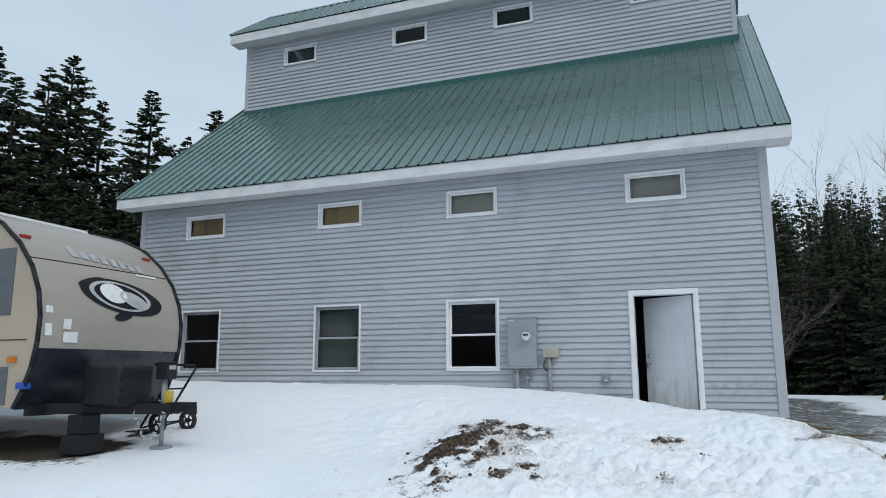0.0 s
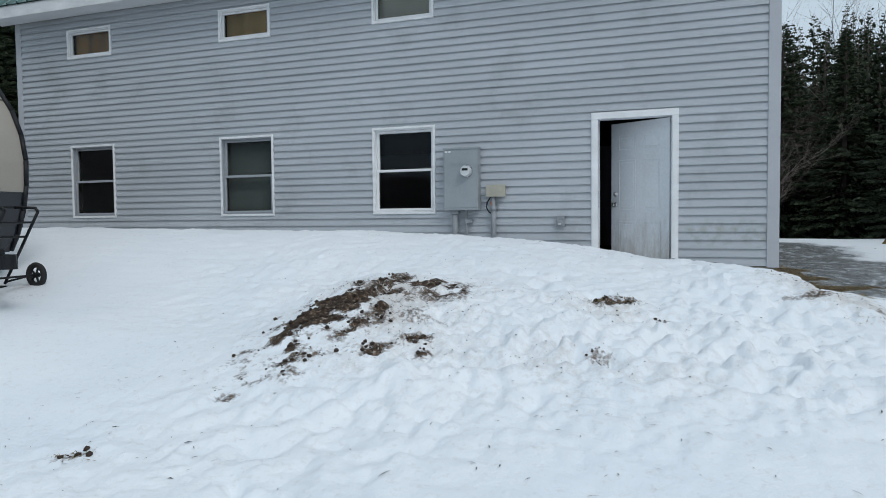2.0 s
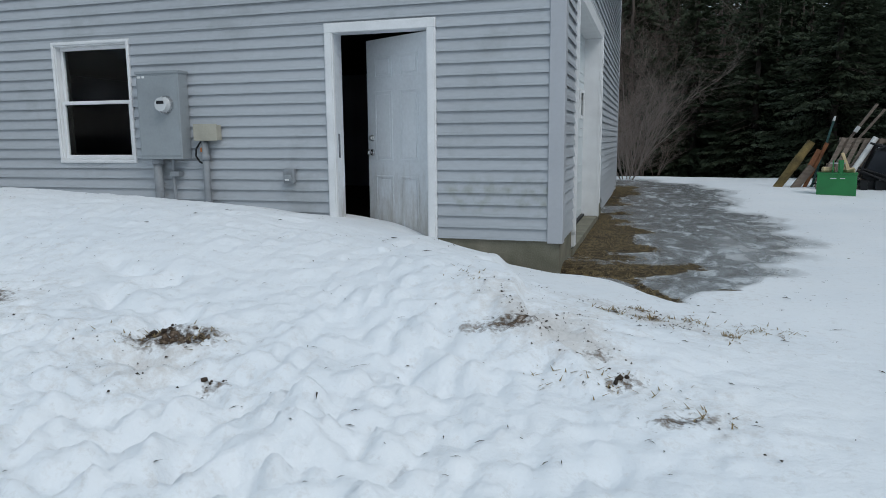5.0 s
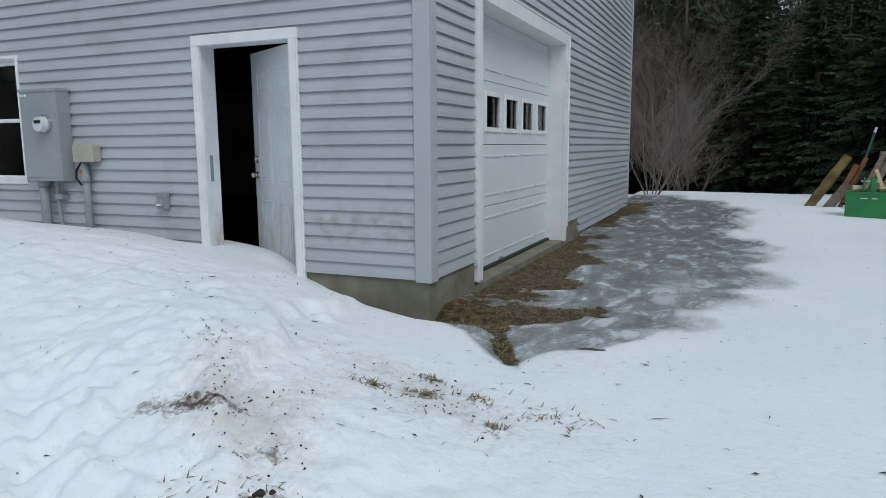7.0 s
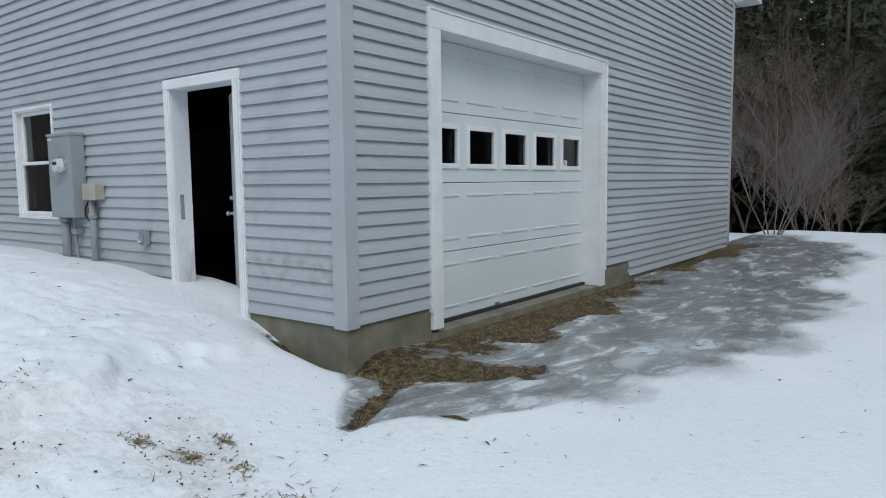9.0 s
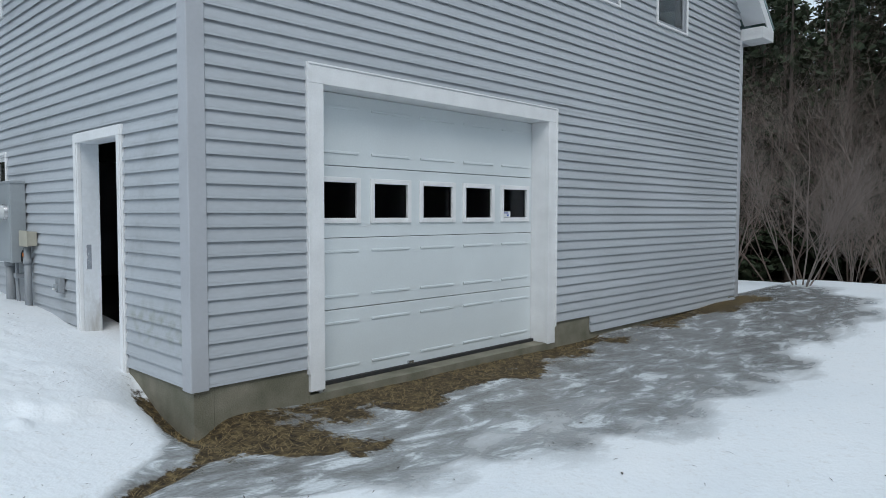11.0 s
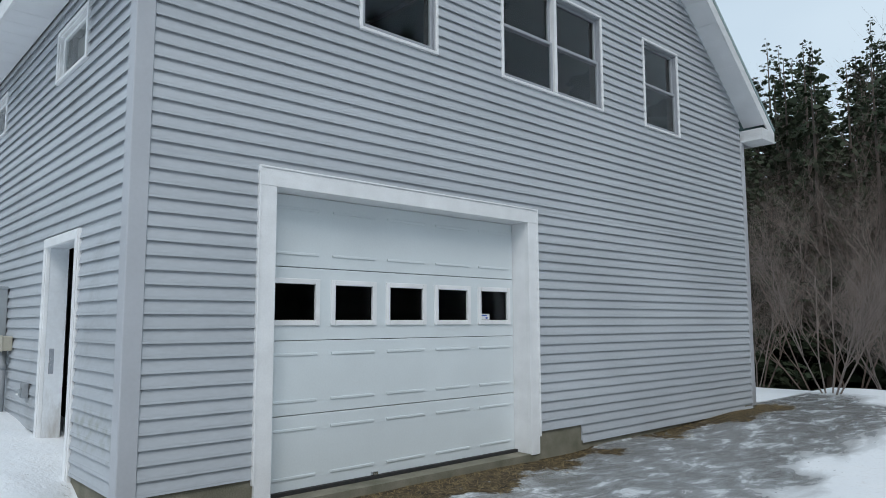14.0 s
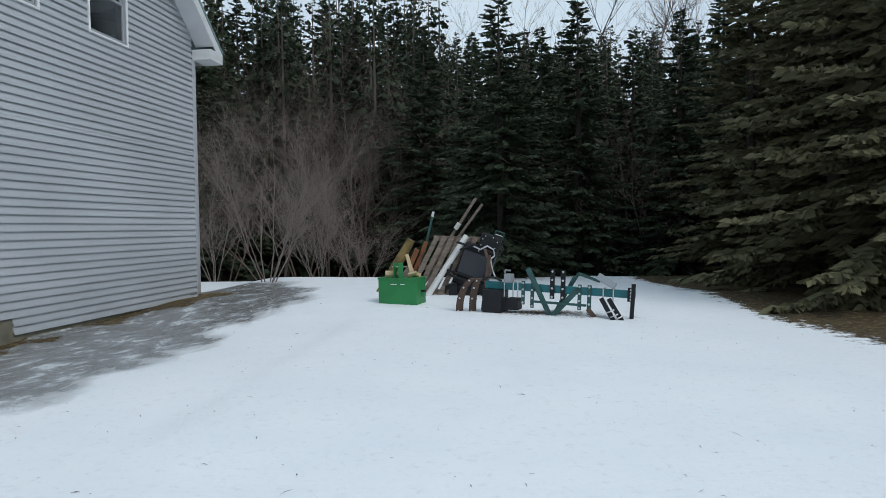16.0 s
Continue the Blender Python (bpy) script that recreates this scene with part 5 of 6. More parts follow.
def ballast_box():
    """A steel box 0.64 m wide; its front lies on the x axis of BOX."""
    t = thing("ballast_box", BOX @ Vector((0.32, 0.2, -0.02)), "green painted steel ballast box half sunk in snow", "ballast box")
    part("body", Shape().bbox(0.0, 0.0, -0.12, 0.635, 0.40, 0.455, 0.010, BOX), GREEN, t)
    part("rim", Shape().bbox(-0.010, -0.010, 0.445, 0.645, 0.41, 0.472, 0.006, BOX), GREEN, t)
    for x in (0.235, 0.325):
        part("lug", Shape().bbox(x, 0.03, 0.47, x + 0.02, 0.15, 0.70, 0.006, BOX), GREEN, t, "green hitch lug")
    part("lug_plate", Shape().bbox(0.345, 0.02, 0.47, 0.41, 0.035, 0.70, 0.006, BOX), GREEN, t, "green hitch plate")
    part("pin", Shape().tube(BOX @ Vector((0.20, 0.09, 0.64)), BOX @ Vector((0.44, 0.09, 0.64)), 0.012, 0.012, 10), BOLT, t)
    part("hitch_arm", Shape().tube(BOX @ Vector((-0.07, 0.2, 0.26)), BOX @ Vector((0.0, 0.2, 0.26)), 0.016, 0.016, 10), BLACKM, t)
    part("hitch_arm", Shape().tube(BOX @ Vector((0.635, 0.2, 0.26)), BOX @ Vector((0.71, 0.2, 0.26)), 0.016, 0.016, 10), BLACKM, t)
    for x, w in ((0.21, 0.10), (0.365, 0.08)):
        part("lettering", Shape().box(x, -0.0025, 0.365, x + w, -0.0012, 0.378, BOX), PAPER, t, "small pale lettering bar")


def firewood(a, b, r, sides, label):
    s = Shape().tube(BOX @ Vector(a), BOX @ Vector(b), r, r * 0.85, sides)
    return solo("firewood", s, FRESHWOOD, label, "firewood", group="firewood on the green box")


ballast_box()
firewood((0.08, 0.10, 0.525), (0.27, 0.18, 0.525), 0.052, 7, "pale split firewood lying on the green box")
firewood((0.42, 0.28, 0.52), (0.60, 0.24, 0.50), 0.05, 5, "pale split firewood lying on the green box")
firewood((0.50, 0.20, 0.50), (0.38, 0.26, 0.82), 0.04, 4, "pale split firewood standing on the green box")
firewood((0.46, 0.10, 0.51), (0.58, 0.16, 0.545), 0.042, 3, "pale split firewood wedge on the green box")


def along(a, b):
    """The pose of a bar from a to b that shows its width to the south."""
    a, b = Vector(a), Vector(b)
    z = (b - a).normalized()
    x = Vector((0, 1, 0)).cross(z).normalized()
    m = Matrix((x, z.cross(x), z)).transposed().to_4x4()
    return Matrix.Translation((a + b) / 2) @ m


def leaning(name, a, b, w, d, mat, label, cat, group="", roll=0.0):
    a, b = Vector(a), Vector(b)
    m = along(a, b) @ Matrix.Rotation(radians(roll), 4, "Z")
    n = (b - a).length / 2
    return solo(name, Shape().bbox(-w / 2, -d / 2, -n, w / 2, d / 2, n, 0.006, m), mat, label, cat, group=group)


def scrap_pile():
    pal = thing("pallet", (4.25, 9.45, 0.0), "weathered grey wooden pallet leaning in a heap", "pallet")
    for i in range(6):
        x = 3.86 + 0.135 * i
        a, b = Vector((x, 9.28, 0.02)), Vector((x + 0.50, 9.62, 1.085 - 0.004 * i))
        m = along(a, b)
        n = (b - a).length / 2
        part("slat", Shape().bbox(-0.042, -0.011, -n, 0.042, 0.011, n, 0.004, m), GREYWOOD, pal)
    for k in (0.12, 0.5, 0.97):
        a, b = Vector((3.80 + 0.50 * k, 9.32 + 0.36 * k, 0.02 + 1.065 * k)), Vector((4.70 + 0.50 * k, 9.32 + 0.36 * k, 0.01 + 1.04 * k))
        m = Matrix.Translation((a + b) / 2) @ (b - a).to_track_quat("X", "Z").to_matrix().to_4x4()
        part("stringer", Shape().bbox(-0.45, -0.02, -0.045, 0.45, 0.02, 0.045, 0.004, m), GREYWOOD, pal)
    s = Shape().tube((4.20, 9.15, 0.02), (4.88, 9.52, 1.085), 0.052, 0.052, 18, caps=False).tube((4.21, 9.153, 0.03), (4.88, 9.52, 1.085), 0.046, 0.046, 18, caps=False)
    solo("plastic_pipe", s, PVC, "white plastic pipe leaning on a pallet", "pipe", smooth=True)
    log = Shape()
    pts = [Vector((3.22, 9.95, 0.02)) + Vector((0.62, -0.04, 1.0)) * k for k in (0, 0.2, 0.45, 0.7, 1.0)]
    for (a, b), r in zip(zip(pts, pts[1:]), (0.082, 0.086, 0.092, 0.082)):
        log.tube(a, b, r, r * 0.96, 14)
    solo("log", log, MOSSWOOD, "mossy brown log leaning in the heap", "log")
    leaning("post", (3.62, 9.78, 0.10), (3.97, 9.82, 0.86), 0.09, 0.05, REDWOOD, "reddish broken board in the scrap heap", "board", "boards in the heap")
    leaning("post", (3.72, 9.84, 0.02), (4.12, 9.88, 0.99), 0.07, 0.04, REDWOOD, "reddish broken board in the scrap heap", "board", "boards in the heap", 30)
    leaning("post", (3.50, 9.70, 0.02), (3.86, 9.80, 0.52), 0.16, 0.05, GREYWOOD, "grey plank lying against the log", "board", "boards in the heap", 20)
    leaning("post", (3.88, 9.93, 0.02), (4.225, 9.95, 1.44), 0.04, 0.04, DKGREEN, "thin dark green post standing in the heap", "post", "poles in the heap")
    solo("post_tip", Shape().tube((4.222, 9.95, 1.43), (4.244, 9.952, 1.52), 0.026, 0.021, 10), PVC, "white tip on the dark post", "cap")
    leaning("post", (3.85, 9.99, 0.02), (5.00, 10.05, 1.75), 0.05, 0.05, GREYWOOD, "weathered grey pole sticking out of the heap", "pole", "poles in the heap")
    leaning("post", (3.90, 9.92, 0.02), (5.12, 9.97, 1.64), 0.045, 0.045, GREYWOOD, "weathered grey pole sticking out of the heap", "pole", "poles in the heap")
    solo("post_band", Shape().tube((4.632, 9.998, 1.205), (4.70, 10.0, 1.31), 0.041, 0.041, 10), PVC, "white wrap on a grey pole", "wrap")


scrap_pile()


def black_machine():
    t = thing("farm_attachment", (5.0, 9.4, 0.0), "black steel tractor attachment tipped on its side", "attachment")
    m = Matrix.Translation((5.02, 9.55, 0.60)) @ Matrix.Rotation(radians(20), 4, "Y")
    part("body", Shape().bbox(-0.26, -0.22, -0.40, 0.30, 0.30, 0.32, 0.03, m), BLACKM, t, "black steel housing")
    part("side_plate", Shape().bbox(-0.24, -0.245, -0.20, 0.22, -0.22, 0.20, 0.008, m), NAVY, t, "dark blue-black side plate")
    for z in (-0.30, -0.23, 0.27):
        part("frame_bar", Shape().tube(m @ Vector((-0.40, -0.26, z)), m @ Vector((0.28, -0.26, z + 0.02)), 0.020, 0.020, 10), BLACKM, t)
    for a, b in (((4.66, 9.25, 0.62), (4.60, 9.22, 0.46)), ((4.60, 9.22, 0.46), (5.02, 9.18, 0.27)), ((4.80, 9.2, 0.86), (5.06, 9.2, 0.95))):
        part("frame_bar", Shape().tube(a, b, 0.017, 0.017, 8), BLACKM, t)
    for x0_, x1_ in ((4.60, 4.74), (4.86, 4.98), (5.14, 5.27)):
        part("tine", Shape().bbox(x0_, 9.22, -0.08, x1_, 9.34, 0.28, 0.012), BLACKM, t, "black steel foot")
    part("lower_frame", Shape().bbox(4.52, 9.32, -0.06, 5.34, 9.72, 0.26, 0.02), BLACKM, t, "black lower frame")
    h = Matrix.Translation((5.30, 9.42, 0.97)) @ Matrix.Rotation(radians(20), 4, "Y")
    part("hood", Shape().bbox(-0.19, -0.06, -0.14, 0.17, 0.14, 0.13, 0.04, h), BLACKP, t, "black rounded deflector hood")
    part("hood_grip", Shape().path([h @ Vector(p) for p in ((0.02, 0.0, 0.12), (0.02, -0.02, 0.22), (0.17, -0.02, 0.22), (0.17, 0.0, 0.10))], 0.011), DKGREEN, t)
    part("hood_grip", Shape().path([h @ Vector(p) for p in ((0.03, 0.0, 0.16), (0.16, 0.0, 0.16))], 0.010), BOLT, t)
    for dx, dz in ((-0.14, -0.09), (-0.14, 0.02), (-0.11, 0.08), (0.02, 0.09), (0.10, -0.07), (0.11, 0.04)):
        p = h @ Vector((dx, -0.06, dz))
        part("bolt", Shape().tube(p, p + Vector((0, -0.018, 0)), 0.012, 0.010, 8), BOLT, t, "zinc bolt")
    for dx, dz in ((-0.23, -0.27), (-0.22, 0.24), (0.2, -0.27), (0.2, 0.24), (0.0, 0.25), (0.05, -0.32)):
        p = m @ Vector((dx, -0.225, dz))
        part("bolt", Shape().tube(p, p + Vector((0, -0.02, 0)), 0.012, 0.010, 8), BOLT, t, "zinc bolt")
    part("hose", Shape().path([(5.02, 9.24, 0.92), (5.14, 9.20, 0.86), (5.26, 9.18, 0.92), (5.36, 9.18, 0.86), (5.38, 9.20, 0.76), (5.31, 9.2, 0.70), (5.34, 9.2, 0.52), (5.40, 9.2, 0.36)], 0.013), BOLT, t, "braided hose")
    part("hose", Shape().path([(5.40, 9.24, 1.02), (5.50, 9.22, 0.96), (5.52, 9.2, 0.84), (5.42, 9.2, 0.74)], 0.012), RUBBER, t, "black hose")
    part("arm", Shape().tube((5.34, 8.9, 0.50), (5.22, 9.2, 0.86), 0.026, 0.028, 10), RUST, t)


black_machine()


def cultivator():
    t = thing("toolbar_cultivator", (6.3, 7.0, 0.0), "teal toolbar cultivator lying on the snow", "cultivator")
    a, b, size = Vector((5.385, 7.34, 0.435)), Vector((7.335, 6.77, 0.345)), 0.887
    d = b - a
    M = Matrix.Translation(a) @ d.to_track_quat("X", "Z").to_matrix().to_4x4() @ Matrix.Scale(size, 4)
    L = d.length / size
    at = lambda u, v, w: M @ Vector((0.905 * u, v, w))
    part("toolbar", Shape().bbox(0, -0.05, -0.055, L, 0.05, 0.055, 0.008, M), TEAL, t, "teal square toolbar")

    def plate(u, z0, z1, w=0.055, tilt=0.0, mat=DKGREEN, n=4, name="bracket_plate"):
        m = M @ Matrix.Translation((0.905 * u, -0.068, 0)) @ Matrix.Rotation(radians(tilt), 4, "Y")
        p = part(name, Shape().bbox(-w / 2, -0.01, z0, w / 2, 0.01, z1, 0.004, m), mat, t)
        for i in range(n):
            z = z0 + 0.03 + (z1 - z0 - 0.06) * i / max(1, n - 1)
            q, r = m @ Vector((0, -0.01, z)), m @ Vector((0, -0.03, z))
            part("bolt", Shape().tube(q, r, 0.016, 0.014, 8), BOLT, p, "zinc bolt head")

    plate(0.70, -0.26, 0.10)
    plate(0.86, -0.30, 0.12)
    plate(1.20, -0.14, 0.30, 0.07, 0, BLACKM)
    plate(1.38, -0.14, 0.30, 0.07, 0, BLACKM)
    plate(1.66, -0.28, 0.10)
    plate(1.82, -0.34, 0.10, 0.06)
    plate(2.48, -0.10, 0.10, 0.10, 0, BLACKM)

    def beam(name, p, q, w, dp, mat, label=""):
        p, q = Vector(p), Vector(q)
        m = along(p, q)
        n = (q - p).length / 2
        part(name, Shape().bbox(-w / 2, -dp / 2, -n, w / 2, dp / 2, n, 0.006, m), mat, t, label)

    beam("shank", at(0.78, -0.1, 0.30), at(1.18, -0.05, -0.42), 0.07, 0.03, DKGREEN, "dark green diagonal shank")
    beam("shank", at(0.70, 0.14, 0.24), at(0.92, 0.1, -0.05), 0.06, 0.04, DKGREEN)
    beam("brace", at(0.90, -0.09, -0.20), at(1.78, -0.09, -0.20), 0.03, 0.05, DKGREEN)
    beam("shank", at(1.62, -0.06, 0.02), at(1.22, -0.1, -0.40), 0.07, 0.03, DKGREEN)
    beam("shank", at(1.52, 0.15, 0.20), at(1.20, 0.12, -0.38), 0.05, 0.03, DKGREEN)
    beam("frame_arm", at(1.42, 0.2, 0.02), at(1.56, 0.2, 0.24), 0.04, 0.04, DKGREEN)
    beam("frame_arm", at(1.56, 0.2, 0.24), at(1.92, 0.2, 0.14), 0.04, 0.04, DKGREEN)
    beam("shank", at(1.80, -0.08, -0.25), at(2.05, -0.15, -0.46), 0.06, 0.03, RUST)
    beam("shank", at(2.02, -0.10, -0.08), at(2.32, -0.30, -0.44), 0.06, 0.04, BLACKM, "black double shank")
    beam("shank", at(2.14, -0.10, -0.08), at(2.46, -0.30, -0.44), 0.06, 0.04, BLACKM, "black double shank")
    beam("stake", at(2.50, -0.09, -0.46), at(2.52, -0.09, 0.16), 0.05, 0.05, BLACKM, "black upright stake")
    beam("drawbar", at(1.94, -0.02, 0.24), at(2.22, -0.04, 0.10), 0.09, 0.06, GREYBOX, "grey clamped drawbar")
    for u in (0.36, 0.52, 0.60, 2.04, 2.20):
        ub = Shape().path([at(u, -0.062, -0.16), at(u, -0.062, 0.062), at(u, 0.062, 0.062)], 0.009)
        part("u_bolt", ub, BOLT, t, "zinc U-bolt")
    for u, w in ((2.20, -0.24), (2.26, -0.30), (2.34, -0.32), (2.40, -0.38)):
        part("u_bolt", Shape().path([at(u - 0.05, -0.25, w - 0.02), at(u, -0.28, w), at(u + 0.06, -0.24, w + 0.03)], 0.009), BOLT, t, "zinc U-bolt")
    part("gearbox", Shape().bbox(0.32, -0.09, 0.055, 0.44, 0.07, 0.19, 0.012, M), PIPE, t, "grey gearbox")
    part("crank", Shape().path([at(0.34, 0, 0.19), at(0.34, 0, 0.24), at(0.44, 0, 0.24)], 0.012), PIPE, t)
    part("hopper", Shape().bbox(0.0, -0.18, -0.42, 0.32, 0.18, -0.06, 0.03, M), BLACKP, t, "black hopper under the toolbar")
    part("hopper", Shape().bbox(0.36, -0.1, -0.36, 0.56, 0.14, -0.18, 0.02, M), BLACKP, t, "black bearing block")
    part("hose", Shape().path([at(-0.02, -0.05, 0.08), at(0.08, -0.08, 0.13), at(0.2, -0.06, 0.12), at(0.3, -0.04, 0.07)], 0.016), RUBBER, t, "black hydraulic hose")
    for k, x in enumerate((5.01, 5.20)):
        arc = Shape()
        pts = []
        for i in range(9):
            g = radians(-12 + 13 * i)
            pts.append((x + (0.20 - 0.10 * k) * (1 - math.cos(g)) - 0.02, 7.48 - 0.04 * k, 0.05 + 0.47 * math.sin(g * 0.85)))
        ring = []
        for p in pts:
            ring += [(p[0] - 0.045, p[1] - 0.07, p[2]), (p[0] + 0.045, p[1] - 0.07, p[2]), (p[0] + 0.045, p[1] + 0.07, p[2]), (p[0] - 0.045, p[1] + 0.07, p[2])]
        e = len(pts) - 1
        arc.add(ring, [(4 * i + j, 4 * i + (j + 1) % 4, 4 * i + 4 + (j + 1) % 4, 4 * i + 4 + j) for i in range(e) for j in range(4)] + [(3, 2, 1, 0), (4 * e, 4 * e + 1, 4 * e + 2, 4 * e + 3)])
        w = part("press_wheel", arc, RUST, t, "rusty curved steel shoe")
        for p in pts[1::2]:
            p = Vector(p)
            part("bolt", Shape().tube(p + Vector((-0.01, -0.071, 0)), p + Vector((-0.01, -0.09, 0)), 0.014, 0.012, 8), BOLT, w, "zinc bolt head")
    beam("stake", (5.31, 7.40, -0.06), (5.43, 7.42, 0.84), 0.05, 0.03, RUST, "rusty upright bar")


cultivator()


# ---- trees ----
def spruce_arrays(h, r0, whorls, branches, sprays, rng, narrow=0.16, bare=0.05, reach=0.2):
    """Needle sprays as thin folded blades along drooping branches; returns vertices and quads."""
    v, f = [], []
    for i in range(whorls):
        for j in range(branches):
            k = min(0.999, max(0.0, (i + 0.5 + 1.1 * (rng.random() - 0.5)) / whorls))
            z = h * (bare + (0.995 - bare) * k)
            R = r0 * (1 - k) ** 0.82 * (0.65 + 0.55 * rng.random()) + 0.08
            az = rng.random() * 6.2832
            L = R * (0.6 + 0.55 * rng.random())
            ca, sa = math.cos(az), math.sin(az)
            droop = (0.30 + 0.30 * rng.random()) * (1 - 0.8 * k)
            n = max(3, int(sprays * (0.35 + 0.65 * L / r0)))
            for s in range(n):
                t = 0.18 + 0.82 * (s + rng.random() * 0.8) / n
                px, py, pz = ca * L * t, sa * L * t, z - droop * L * t * (1.25 - 0.55 * t) + 0.25 * k * L * t
                ln = (0.09 + 0.05 * (1 - k) + reach * L * (1 - 0.75 * t)) * (0.7 + 0.6 * rng.random())
                side = (1 if s % 2 else -1) * (0.35 + 0.75 * rng.random()) if s < n - 1 else 0.0
                a2 = az + side
                dx, dy, dz = math.cos(a2) * ln, math.sin(a2) * ln, -ln * (0.10 + 0.45 * rng.random()) + 0.2 * k * ln
                w = ln * narrow * (0.7 + 0.8 * rng.random())
                roll = rng.random() * 3.14
                ux, uy, uz = -math.sin(a2) * math.cos(roll) * w, math.cos(a2) * math.cos(roll) * w, math.sin(roll) * w
                b = len(v)
                v += [(px, py, pz), (px + 0.4 * dx + ux, py + 0.4 * dy + uy, pz + 0.4 * dz + uz), (px + dx, py + dy, pz + dz), (px + 0.4 * dx - ux, py + 0.4 * dy - uy, pz + 0.4 * dz - uz)]
                f.append((b, b + 1, b + 2, b + 3))
    return v, f


def branch_arrays(h, rng, stems, depth, spread, r0, v, f, base=(0, 0, 0), twigs=4):
    """Bare limbs as three-sided tapering tubes."""
    def seg(a, b, ra, rb):
        d = (b - a).normalized()
        u = d.orthogonal().normalized()
        w = d.cross(u)
        k = len(v)
        for p, r in ((a, ra), (b, rb)):
            for g in (0.0, 2.094, 4.189):
                v.append(tuple(p + r * (u * math.cos(g) + w * math.sin(g))))
        f.extend([(k, k + 1, k + 4, k + 3), (k + 1, k + 2, k + 5, k + 4), (k + 2, k, k + 3, k + 5)])

    def grow(p, d, ln, r, level):
        n = 3 if level < depth else 2
        for i in range(n):
            d = (d + Vector((rng.uniform(-1, 1), rng.uniform(-1, 1), rng.uniform(-0.5, 0.8))) * 0.16).normalized()
            q = p + d * ln / n
            seg(p, q, r, r * 0.8)
            r *= 0.8
            p = q
            if level < depth:
                for _ in range(twigs if level else twigs - 1):
                    if rng.random() < 0.62:
                        e = (d + Vector((rng.uniform(-1, 1), rng.uniform(-1, 1), rng.uniform(-0.35, 0.75))) * 0.85).normalized()
                        grow(p, e, ln * rng.uniform(0.38, 0.62), r * 0.62, level + 1)

    for i in range(stems):
        az = rng.random() * 6.2832
        lean = spread * (0.3 + 0.7 * rng.random())
        d = Vector((math.cos(az) * lean, math.sin(az) * lean, 1)).normalized()
        grow(Vector(base) + Vector((math.cos(az), math.sin(az), 0)) * 0.08 * (stems > 1), d, h * rng.uniform(0.75, 1.0), r0, 0)


def array_mesh(name, v, f, mat):
    s = Shape()
    s.v, s.f = v, f
    return s.mesh(name, mat)


def spruce_tree(seed, h, r0, mat, label, sprays=36, reach=0.2):
    rng = random.Random(seed)
    t = thing("spruce_tree", (0, 0, 0), label, "tree", "spruces round the yard")
    trunk = Shape().tube((0, 0, -0.6), (0, 0, h * 0.55), 0.017 * h, 0.009 * h, 9).tube((0, 0, h * 0.55), (0, 0, h), 0.009 * h, 0.006, 7)
    part("trunk", trunk, BARK, t, "grey-brown trunk", True)
    v, f = spruce_arrays(h, r0, 46, 8, sprays, rng, 0.2, 0.05, reach)
    part("crown", array_mesh("crown", v, f, mat), mat, t, "drooping dark green needle boughs")
    dv, df = [], []
    for i in range(70):
        z, az, L = h * rng.uniform(0.02, 0.5), rng.random() * 6.2832, r0 * rng.uniform(0.3, 0.8)
        a, b = Vector((0, 0, z)), Vector((math.cos(az) * L, math.sin(az) * L, z - 0.25 * L))
        sh = Shape().tube(a, b, 0.012, 0.003, 3, caps=False)
        k = len(dv)
        dv += sh.v
        df += [tuple(i + k for i in q) for q in sh.f]
    part("dead_twig_skirt", array_mesh("dead_twig_skirt", dv, df, TWIG), TWIG, t, "bare grey lower twigs", kind="stuff")
    return t


def plant(t, places, h):
    """Copies of the tree at x, y, height; the first place takes the tree itself."""
    for i, (x, y, want) in enumerate(places):
        k = want / h
        m = Matrix.Translation((x, y, float(height(x, y)))) @ Matrix.Rotation(2.4 * i + x, 4, "Z")
        o = t if i == len(places) - 1 else copy_thing(t, m)
        o.matrix_basis = m @ Matrix.Diagonal((k, k, k, 1))


def polar(x, y, bearing, dist):
    """A place seen from x, y at a bearing, in degrees to the left of +y."""
    return x - math.sin(radians(bearing)) * dist, y + math.cos(radians(bearing)) * dist


